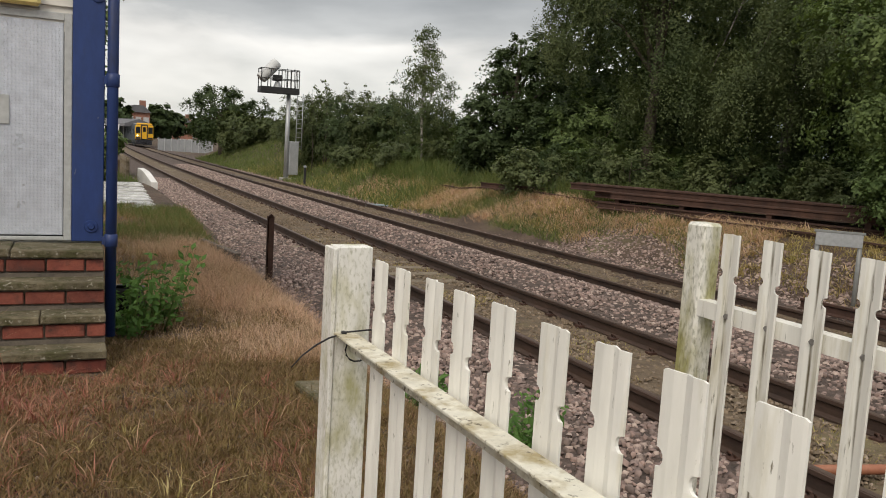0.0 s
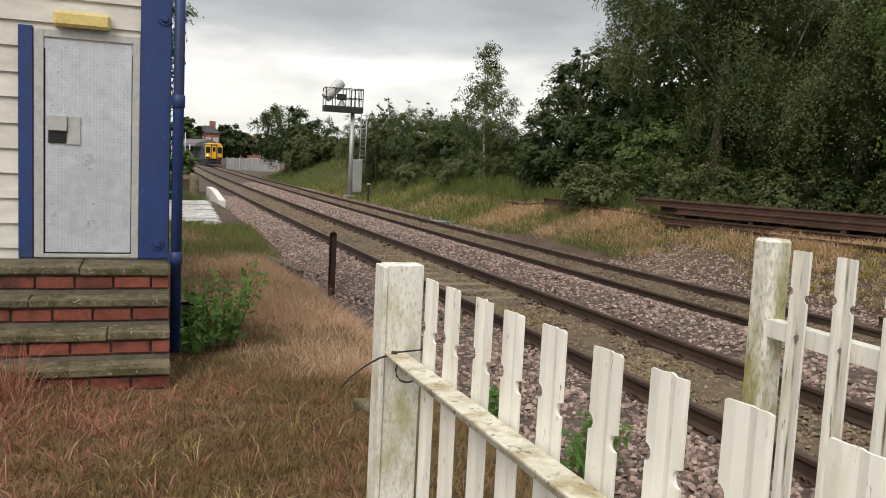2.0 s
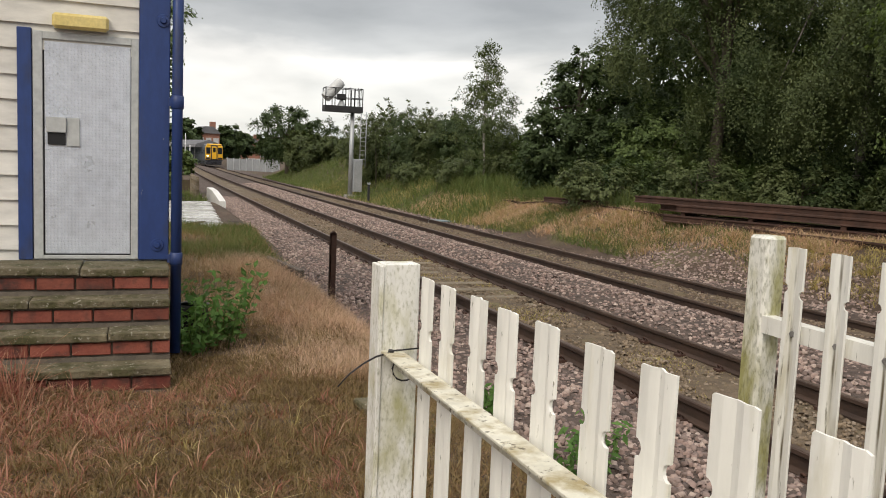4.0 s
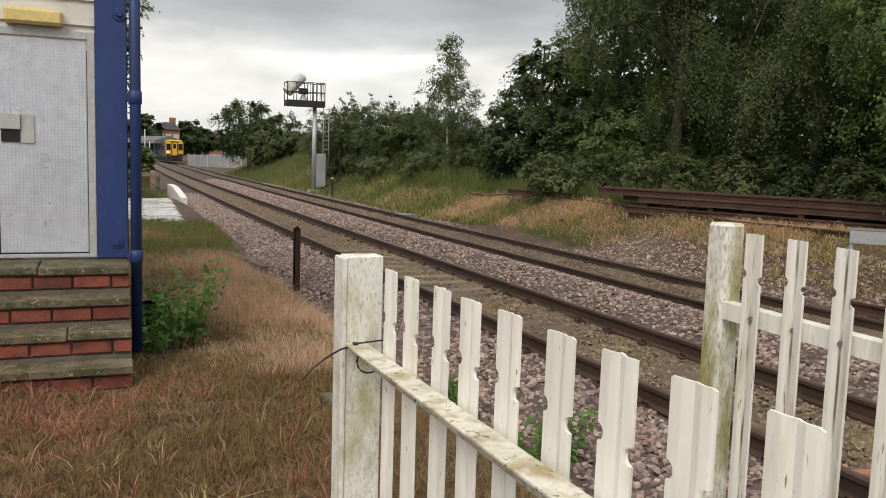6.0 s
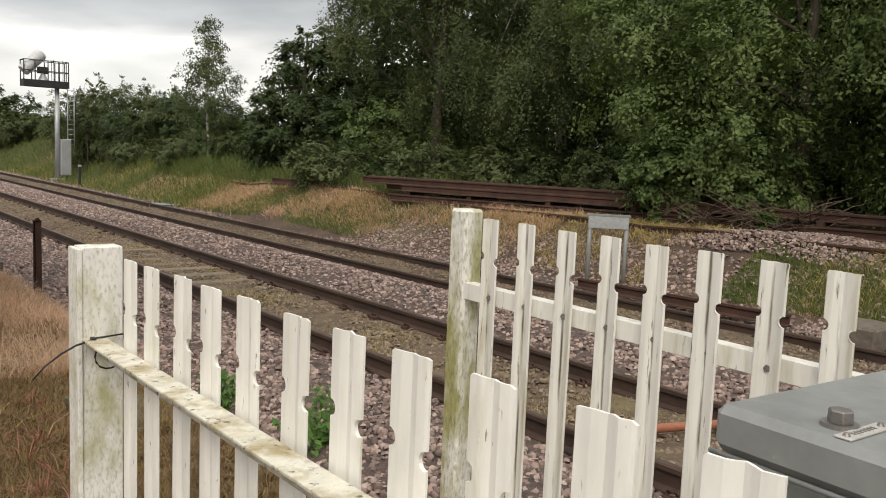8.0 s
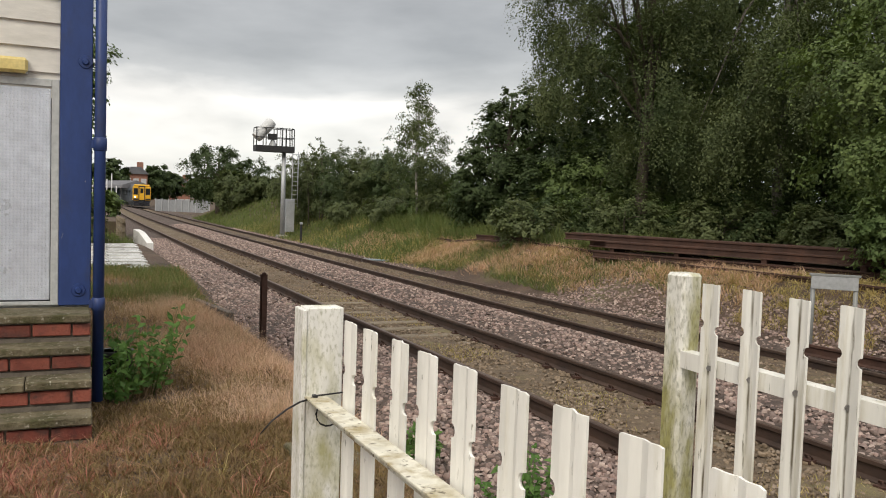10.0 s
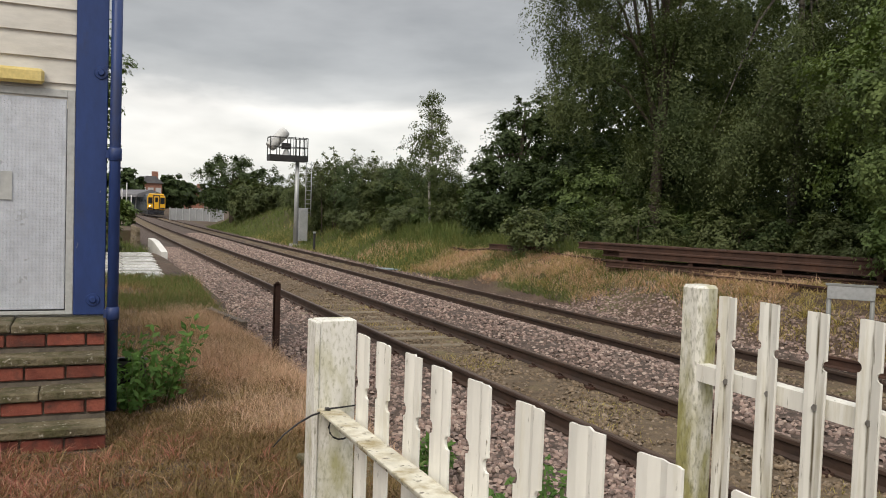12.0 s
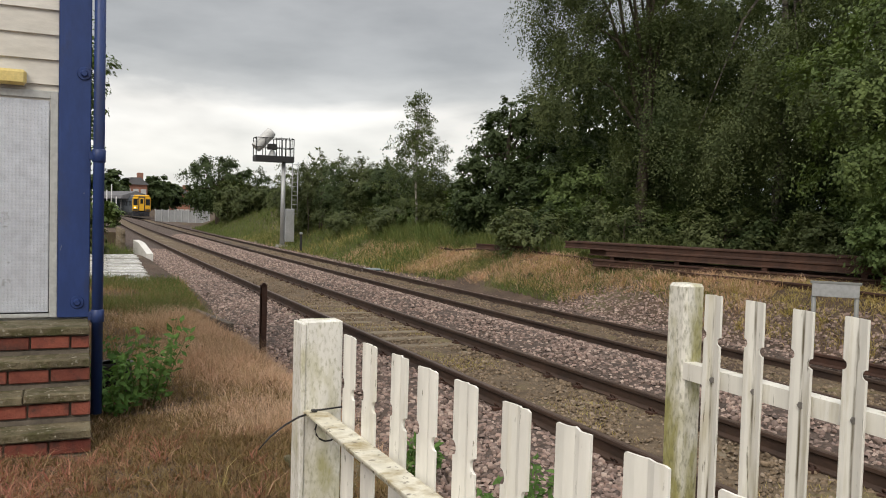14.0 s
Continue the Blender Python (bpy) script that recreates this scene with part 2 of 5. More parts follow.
M_BLACK = mat("black_plastic", (0.01, 0.01, 0.011), (0.02, 0.02, 0.02), 5, 0.45, bump=0.0)
M_GREYBOX = mat("grey_paint", (0.225, 0.235, 0.23), (0.27, 0.28, 0.27), 2.0, 0.38, bump=0.06, bscale=35, stain=(0.26, 0.26, 0.235), sscale=3.5, slo=0.5, shi=0.75, stain2=(0.33, 0.33, 0.32), s2scale=60, s2lo=0.7, s2hi=0.76)
M_LABEL = mat("metal_label", (0.5, 0.49, 0.45), (0.6, 0.58, 0.54), 20, 0.4, metal=0.3, bump=0.1)
M_PLANK = mat("white_weatherboard", (0.66, 0.63, 0.57), (0.76, 0.74, 0.69), 1.6, 0.6, bump=0.15, bscale=40, stretch=(0.3, 1, 1), stain=(0.52, 0.46, 0.37), sscale=3.0, slo=0.55, shi=0.8, rand=0.04)
M_BLUE = mat("blue_paint", (0.017, 0.042, 0.16), (0.026, 0.06, 0.205), 2.0, 0.5, bump=0.12, bscale=25, stretch=(1, 1, 0.4), stain=(0.03, 0.035, 0.07), sscale=4.0, slo=0.56, shi=0.75, stain2=(0.3, 0.3, 0.28), s2scale=14, s2lo=0.72, s2hi=0.76)
M_ALU = mat("grey_door_frame", (0.48, 0.49, 0.48), (0.56, 0.57, 0.56), 3, 0.5, metal=0.2, bump=0.1)
M_LAMP = mat("yellowed_plastic", (0.72, 0.56, 0.2), (0.8, 0.65, 0.28), 4, 0.35, bump=0.05, stain=(0.5, 0.36, 0.12), sscale=5, slo=0.55, shi=0.75)
M_BRICK = mat("red_brick", (0.17, 0.042, 0.03), (0.27, 0.08, 0.052), 6.0, 0.85, bump=0.8, bscale=60, rand=0.28, stain=(0.06, 0.03, 0.025), sscale=7.0, slo=0.5, shi=0.68, stain2=(0.33, 0.27, 0.22), s2scale=40, s2lo=0.68, s2hi=0.74)
M_MORTAR = mat("dark_mortar", (0.1, 0.085, 0.07), (0.2, 0.165, 0.13), 10, 0.95, bump=0.8)
M_SLAB = mat("mossy_concrete", (0.1, 0.084, 0.05), (0.21, 0.175, 0.11), 4.0, 0.9, bump=1.0, bscale=45, bdist=0.02, stain=(0.075, 0.07, 0.028), sscale=6.0, slo=0.45, shi=0.6, stain2=(0.4, 0.37, 0.3), s2scale=28, s2lo=0.6, s2hi=0.68, rand=0.15)
M_CONC = mat("concrete", (0.36, 0.34, 0.3), (0.46, 0.44, 0.4), 2.0, 0.85, bump=0.4, bscale=40, rand=0.1)
M_WETSLAB = mat("wet_pale_slab", (0.42, 0.41, 0.38), (0.62, 0.61, 0.58), 1.2, 0.25, bump=0.1, bscale=20, rand=0.16, stain=(0.3, 0.28, 0.22), sscale=0.9, slo=0.52, shi=0.68)
M_GALV = mat("galvanised_steel", (0.42, 0.44, 0.45), (0.54, 0.55, 0.56), 2, 0.5, metal=0.5, bump=0.08)
M_DARKSTEEL = mat("dark_steel", (0.03, 0.03, 0.032), (0.05, 0.05, 0.05), 4, 0.6, metal=0.3, bump=0.1)
M_BARK = mat("bark", (0.07, 0.055, 0.04), (0.13, 0.105, 0.08), 4.0, 0.95, bump=0.9, bscale=20, stretch=(2, 2, 0.5), bdist=0.03)
M_BIRCHBARK = mat("birch_bark", (0.35, 0.32, 0.28), (0.5, 0.47, 0.43), 3.0, 0.8, bump=0.4, bscale=16, stretch=(0.6, 0.6, 2.5), stain=(0.05, 0.045, 0.04), sscale=4, slo=0.5, shi=0.58)
M_BIRCHOLD = mat("old_birch_bark", (0.13, 0.11, 0.09), (0.26, 0.235, 0.2), 3.0, 0.85, bump=0.5, bscale=16, stretch=(0.6, 0.6, 2.0), stain=(0.04, 0.035, 0.03), sscale=4, slo=0.46, shi=0.56)
def leaf(name, cols, t=0.25, patch=None, ps=0.7, iw=0.72):
    a, b = patch or (cols[0], cols[-1])
    return mat(name, a, b, ps, 0.6, bump=0, island=cols, translucent=t, spec=0.25, iw=iw)
M_LBIRCH = leaf("birch_leaves", [(0.054, 0.088, 0.034), (0.089, 0.128, 0.050), (0.136, 0.172, 0.071)], 0.3, ((0.032, 0.057, 0.022), (0.181, 0.202, 0.084)), 0.7, 0.35)
M_LDARK = leaf("dark_leaves", [(0.042, 0.070, 0.027), (0.066, 0.102, 0.041), (0.106, 0.146, 0.060)], 0.3, ((0.032, 0.056, 0.022), (0.115, 0.153, 0.061)), 0.8, 0.45)
M_LGREEN = leaf("green_leaves", [(0.093, 0.149, 0.048), (0.135, 0.201, 0.068), (0.202, 0.273, 0.100)], 0.3, ((0.064, 0.112, 0.037), (0.228, 0.281, 0.100)), 0.7, 0.45)
M_LBUSH = leaf("bramble_leaves", [(0.067, 0.098, 0.036), (0.107, 0.140, 0.055), (0.179, 0.208, 0.093)], 0.3, ((0.049, 0.076, 0.029), (0.179, 0.200, 0.085)), 1.0, 0.45)
M_LBRIGHT = leaf("bright_leaves", [(0.055, 0.13, 0.028), (0.1, 0.205, 0.048), (0.17, 0.3, 0.08)], 0.33)
M_GRED = leaf("red_dry_grass", [(0.17, 0.045, 0.04), (0.44, 0.14, 0.12), (0.6, 0.34, 0.23), (0.22, 0.1, 0.065), (0.74, 0.54, 0.37)], 0.3, ((0.28, 0.07, 0.07), (0.52, 0.29, 0.19)), 5.0, 0.6)
M_GBROWN = leaf("brown_dry_grass", [(0.13, 0.075, 0.045), (0.4, 0.25, 0.16), (0.24, 0.19, 0.065), (0.58, 0.42, 0.28), (0.33, 0.15, 0.105)], 0.3, ((0.21, 0.11, 0.07), (0.48, 0.34, 0.17)), 5.0, 0.55)
M_STRAW = leaf("straw_stalks", [(0.6, 0.48, 0.24), (0.7, 0.58, 0.33), (0.5, 0.42, 0.16)], 0.3)
M_STRAWLITTER = leaf("straw_litter", [(0.5, 0.36, 0.23), (0.62, 0.5, 0.36), (0.3, 0.18, 0.11), (0.7, 0.56, 0.4)], 0.2)
M_GTAN = leaf("tan_seed_grass", [(0.58, 0.34, 0.26), (0.82, 0.58, 0.47), (0.76, 0.58, 0.43), (0.44, 0.29, 0.2)], 0.35, ((0.7, 0.4, 0.31), (0.56, 0.43, 0.29)), 2.0, 0.5)
M_GYEL = leaf("yellow_grass", [(0.44, 0.34, 0.13), (0.6, 0.44, 0.23), (0.34, 0.32, 0.09), (0.64, 0.46, 0.29)], 0.3, ((0.52, 0.38, 0.18), (0.32, 0.31, 0.09)), 0.6, 0.55)
M_GGREEN = leaf("green_grass", [(0.085, 0.14, 0.04), (0.14, 0.195, 0.06), (0.24, 0.255, 0.095), (0.11, 0.165, 0.045)], 0.3, ((0.07, 0.125, 0.034), (0.23, 0.24, 0.09)), 1.2, 0.5)
M_MOSS = leaf("low_moss_plants", [(0.12, 0.08, 0.045), (0.26, 0.18, 0.085), (0.38, 0.28, 0.13), (0.29, 0.14, 0.1), (0.08, 0.052, 0.036)], 0.3, ((0.12, 0.075, 0.05), (0.32, 0.25, 0.1)), 6.0, 0.55)


# ---- ground ----
def sstep(a, b, x):
    t = np.clip((np.asarray(x, float) - a) / (b - a), 0, 1)
    return t * t * (3 - 2 * t)


def drift(y):
    """How far the line wanders to the side along its length."""
    y = np.asarray(y, float)
    return 1.3e-4 * np.clip(y - 8, 0, None) ** 2 - 1.6e-3 * np.clip(y - 125, 0, None) ** 2


def wave(x, y):
    return 0.03 * np.sin(1.7 * x + 0.6 * y) * np.cos(0.9 * y - 0.5 * x) + 0.02 * np.sin(3.1 * x - 2.2 * y)


def ground_z(x, y):
    x, y = np.asarray(x, float), np.asarray(y, float)
    u = x - drift(y)
    left = 0.3 - 0.07 * sstep(8, 16, y) + 0.35 * sstep(35, 60, y) * sstep(-0.5, -4, u)
    edge = 0.6 * sstep(14, 20, y) * sstep(34, 29, y)
    z = left + (-0.3 - left) * sstep(1.3 + edge, 2.5 + 0.6 * edge, u)
    bank = 0.7 + 0.9 * sstep(24, 46, y) + 0.8 * sstep(50, 66, y) - 1.6 * sstep(78, 100, y)
    w0 = 10.0
    wid = 2.5 + 3.5 * sstep(22, 50, y)
    rise = sstep(0, 1, (u - w0) / wid)
    z = z + (bank + 0.3) * rise * (u > w0)
    hump = 0.22 * np.exp(-((u - 11.3) / 1.2) ** 2 - ((y - 21) / 4.0) ** 2)
    amp = sstep(2.6, 1.6, u) + sstep(10, 11.5, u)
    return z + hump + wave(x, y) * amp


def build_ground():
    xs = np.unique(np.concatenate([np.linspace(-4, 26, 150), np.geomspace(26, 900, 30), -np.geomspace(4, 900, 30)]))
    ys = np.unique(np.concatenate([np.linspace(-6, 60, 200), np.geomspace(60, 1500, 60), -np.geomspace(6, 300, 20)]))
    X, Y = np.meshgrid(xs, ys)
    Z = ground_z(X, Y)
    V = np.stack([X, Y, Z], -1).reshape(-1, 3)
    nx, ny = len(xs), len(ys)
    i = (np.arange(ny - 1)[:, None] * nx + np.arange(nx - 1)[None]).ravel()
    F = np.stack([i, i + 1, i + 1 + nx, i + nx], 1)
    me = bpy.data.meshes.new("ground")
    me.vertices.add(len(V)); me.vertices.foreach_set("co", V.astype(np.float32).ravel())
    me.loops.add(F.size); me.loops.foreach_set("vertex_index", F.astype(np.int32).ravel())
    me.polygons.add(len(F)); me.polygons.foreach_set("loop_start", (np.arange(len(F)) * 4).astype(np.int32))
    me.update(calc_edges=True)
    me.polygons.foreach_set("use_smooth", np.ones(len(F), bool))
    me.materials.append(M_SOIL)
    tagged(new("ground", me), "uneven brown soil with rough grass beside the railway", "ground", kind="structure")


build_ground()

# ---- track ----
R1, R2, R3, R4 = 4.0, 5.505, 8.08, 9.53
ZF = -0.15  # the far track lies lower


def bed_z(u):
    """Height of the ballast across the line."""
    pts = [(2.0, -0.28), (2.7, -0.14), (3.3, -0.15), (3.8, -0.175), (4.2, -0.185), (5.3, -0.185), (5.75, -0.155), (6.2, -0.05), (6.7, -0.02), (7.2, -0.09), (7.6, -0.2), (7.92, -0.28), (8.25, -0.3), (9.3, -0.3), (9.7, -0.27), (10.2, -0.24), (10.8, -0.18)]
    return np.interp(u, [p[0] for p in pts], [p[1] for p in pts])


def strip(name, u0, u1, n, material, label, dz=0.0, y0=-30, y1=170):
    ys = np.concatenate([np.arange(y0, 40, 0.5), np.arange(40, y1, 2.0)])
    us = np.linspace(u0, u1, n)
    U, Y = np.meshgrid(us, ys)
    X = U + drift(Y)
    Z = bed_z(U) + dz + 0.012 * np.sin(5 * U + 3 * Y) + 0.012 * np.sin(2.3 * Y - 4 * U)
    V = np.stack([X, Y, Z], -1).reshape(-1, 3)
    nx, ny = n, len(ys)
    i = (np.arange(ny - 1)[:, None] * nx + np.arange(nx - 1)[None]).ravel()
    F = np.stack([i, i + 1, i + 1 + nx, i + nx], 1)
    me = bpy.data.meshes.new(name)
    me.from_pydata(V.tolist(), [], F.tolist())
    me.materials.append(material)
    tagged(new(name, me), label, "trackbed", kind="structure")


strip("trackbed_near", 1.9, 4.0, 12, M_BED, "pinkish grey ballast shoulder of the near track")
strip("trackbed_near_crib", 4.0, 5.505, 8, M_BED_DIRTY, "brown clogged ballast between the near rails")
strip("trackbed_middle", 5.505, R3, 14, M_BED, "heaped pinkish ballast between the two tracks")
strip("trackbed_far", R3, R4, 6, M_BED_DIRTY, "brown ballast between the far rails")
strip("trackbed_edge", R4, 11.0, 10, M_BED, "ballast edge beside the far track")

RAIL_FOOT = [(-0.07, -0.17), (0.07, -0.17), (0.07, -0.155), (0.012, -0.135), (0.012, -0.05), (0.038, -0.036), (0.038, -0.005), (0.03, 0.0), (-0.03, 0.0), (-0.038, -0.005), (-0.038, -0.036), (-0.012, -0.05), (-0.012, -0.135), (-0.07, -0.155)]


def rail(name, u, z, y0, y1, label):
    ys = np.concatenate([np.arange(y0, 30, 1.5), np.arange(30, y1, 4.0)])
    path = [(u + float(drift(y)), y, z) for y in ys]
    ob = part(name, prism(bmesh.new(), RAIL_FOOT, path), M_RAIL)
    tagged(ob, label, "rail", "running rails")
    head = part("running_surface", prism(bmesh.new(), [(-0.026, 0.0005), (0.026, 0.0005), (0.026, 0.002), (-0.026, 0.002)], path), M_RAILTOP, ob, "worn rail head")


for u, z in ((R1, 0), (R2, 0), (R3, ZF), (R4, ZF)):
    rail("rail", u, z, -25, 168, "long rust-brown running rail on sleepers in ballast")


def sleepers():
    def block():
        bm = boxed(-1.3, -0.125, -0.14, 1.3, 0.125, 0.0, 0.012)
        me = bpy.data.meshes.new("sleeper"); bm.to_mesh(me); bm.free(); me.materials.append(M_SLEEPER)
        return me
    me = block()
    rng = random.Random(4)
    for cx, z, lab in (((R1 + R2) / 2, -0.172, "near"), ((R3 + R4) / 2, -0.172 + ZF, "far")):
        t = thing("sleeper_row", f"weathered brown sleepers under the {lab} track, part buried in ballast", "sleepers", at=(0, 0, 0))
        for k in range(130):
            y = 0.3 + k * 0.7
            sink = rng.uniform(-0.012, 0.012)
            if not 11.5 < y < 18:
                sink -= 0.03
            piece("sleeper", me, t, pose(cx + float(drift(y)), y, z + sink, 0, 0, rng.uniform(-1, 1)))


sleepers()


def clips():
    bm = bmesh.new()
    pts = [(0.02 * math.cos(a) * 1.0 + 0.0, 0.035 * math.sin(a), 0.03 + 0.02 * math.cos(a)) for a in np.linspace(-2.4, 2.4, 9)]
    tube(bm, pts, 0.009, 5)
    box(bm, -0.05, -0.05, -0.02, 0.05, 0.05, 0.012)
    me = bpy.data.meshes.new("rail_clip"); bm.to_mesh(me); bm.free(); me.materials.append(M_RUST)
    for u, z in ((R1, 0), (R2, 0), (R3, ZF), (R4, ZF)):
        t = thing("rail_clip_row", "rusted spring clips holding the rail to its sleepers", "rail clips")
        for k in range(3, 50):
            y = 0.3 + k * 0.7
            for s in (-1, 1):
                piece("rail_clip", me, t, pose(u + s * 0.1 + float(drift(y)), y, z - 0.16, 0, 0, 180 if s < 0 else 0))


clips()


def stones(name, n, u0, u1, y0, y1, smin, smax, material, label, seed, zf=None, power=1.6):
    rng = np.random.default_rng(seed)
    u = rng.uniform(u0, u1, n)
    y = y0 + (y1 - y0) * rng.random(n) ** power
    x = u + drift(y)
    z = (bed_z(u) if zf is None else zf(x, y)) + rng.uniform(-0.012, 0.018, n)
    keep = np.ones(n, bool)
    if zf is None:
        for r in (R1, R2, R3, R4):
            keep &= np.abs(u - r) > 0.085
    x, y, z, n = x[keep], y[keep], z[keep], keep.sum()
    base = np.array([(-1, -1, -1), (1, -1, -1), (1, 1, -1), (-1, 1, -1), (-.7, -.7, 1), (.7, -.7, 1), (.7, .7, 1), (-.7, .7, 1)], float) * 0.5
    v = base[None] * (1 + rng.uniform(-0.35, 0.35, (n, 8, 3)))
    v *= np.array([1.0, 0.8, 0.6])[None, None] * (rng.uniform(smin, smax, n) * (1 + 0.012 * np.clip(y - 14, 0, None)))[:, None, None]
    a, b = rng.uniform(0, 2 * np.pi, n), rng.uniform(-1.2, 1.2, n)
    c, s = np.cos(b)[:, None], np.sin(b)[:, None]
    v = np.stack([v[..., 0], v[..., 1] * c - v[..., 2] * s, v[..., 1] * s + v[..., 2] * c], -1)
    c, s = np.cos(a)[:, None], np.sin(a)[:, None]
    v = np.stack([v[..., 0] * c - v[..., 1] * s, v[..., 0] * s + v[..., 1] * c, v[..., 2]], -1)
    v += np.stack([x, y, z], -1)[:, None]
    me = raw_mesh(name, v.reshape(-1, 3), [(4, 5, 6, 7), (0, 1, 5, 4), (1, 2, 6, 5), (2, 3, 7, 6), (3, 0, 4, 7)], 8, material)
    return tagged(new(name, me), label, "ballast", kind="stuff")


stones("ballast_shoulder", 27000, 2.0, 3.95, 1.8, 42, 0.026, 0.056, M_BALLAST, "loose pinkish grey ballast stones on the shoulder", 1)
stones("ballast_crib", 15000, 4.05, 5.45, 1.5, 42, 0.018, 0.046, M_BALLAST_DIRTY, "brown dirty ballast stones between the near rails", 2)
stones("ballast_heap", 29000, 5.55, 8.0, 3.0, 60, 0.028, 0.06, M_BALLAST, "heaped pinkish ballast stones between the tracks", 3)
stones("ballast_far_crib", 9000, 8.16, 9.45, 3, 45, 0.022, 0.05, M_BALLAST_DIRTY, "brown ballast stones between the far rails", 4)
stones("ballast_edge", 8000, 9.6, 10.7, 3, 60, 0.026, 0.055, M_BALLAST, "ballast stones along the far track's edge", 5)


# ---- signal cabin ----
def diamond_plate():
    """Bright tread plate: raised bars that slant one way and the other by turns."""
    m = mat("diamond_plate", (0.78, 0.81, 0.86), (0.92, 0.94, 0.98), 1.5, 0.36, metal=0.35, bump=0.0)
    nt = m.node_tree
    N, L = nt.nodes.new, nt.links.new
    p = nt.nodes["Principled BSDF"]

    def op(kind, a, b=None):
        n = N("ShaderNodeMath"); n.operation = kind
        for i, v in enumerate((a, b)):
            if v is None:
                continue
            if isinstance(v, (int, float)):
                n.inputs[i].default_value = v
            else:
                L(v, n.inputs[i])
        return n.outputs[0]

    sep = N("ShaderNodeSeparateXYZ"); L(N("ShaderNodeNewGeometry").outputs["Position"], sep.inputs[0])
    x, z = op("MULTIPLY", sep.outputs["X"], 42.0), op("MULTIPLY", sep.outputs["Z"], 42.0)
    fx, fz = op("SUBTRACT", op("FRACT", x), 0.5), op("SUBTRACT", op("FRACT", z), 0.5)
    par = op("FLOORED_MODULO", op("ADD", op("FLOOR", x), op("FLOOR", z)), 2.0)
    s = op("SUBTRACT", 1.0, op("MULTIPLY", par, 2.0))
    q = op("MULTIPLY", s, fz)
    along, across = op("ABSOLUTE", op("ADD", fx, q)), op("ABSOLUTE", op("SUBTRACT", fx, q))
    d = op("MAXIMUM", op("MULTIPLY", along, 1.7), op("MULTIPLY", across, 5.0))
    r = N("ShaderNodeMapRange"); r.inputs[1].default_value, r.inputs[2].default_value, r.inputs[3].default_value, r.inputs[4].default_value = 0.6, 1.1, 1.0, 0.0
    L(d, r.inputs[0])
    b = N("ShaderNodeBump"); b.inputs["Strength"].default_value, b.inputs["Distance"].default_value = 1.0, 0.006
    # the bar tops get a lighter tone than the flats
    lighter = N("ShaderNodeMixRGB")
    lighter.inputs[1].default_value, lighter.inputs[2].default_value = (0.78, 0.8, 0.84, 1), (1.0, 1.0, 1.0, 1)
    L(r.outputs[0], lighter.inputs[0])
    tint = N("ShaderNodeMixRGB"); tint.blend_type = "MULTIPLY"; tint.inputs[0].default_value = 1.0
    L(p.inputs["Base Color"].links[0].from_socket, tint.inputs[1])
    L(lighter.outputs[0], tint.inputs[2])
    L(tint.outputs[0], p.inputs["Base Color"])
    L(r.outputs[0], b.inputs["Height"]); L(b.outputs[0], p.inputs["Normal"])
    return m


M_PLATE = diamond_plate()
WY = 7.02  # the door wall


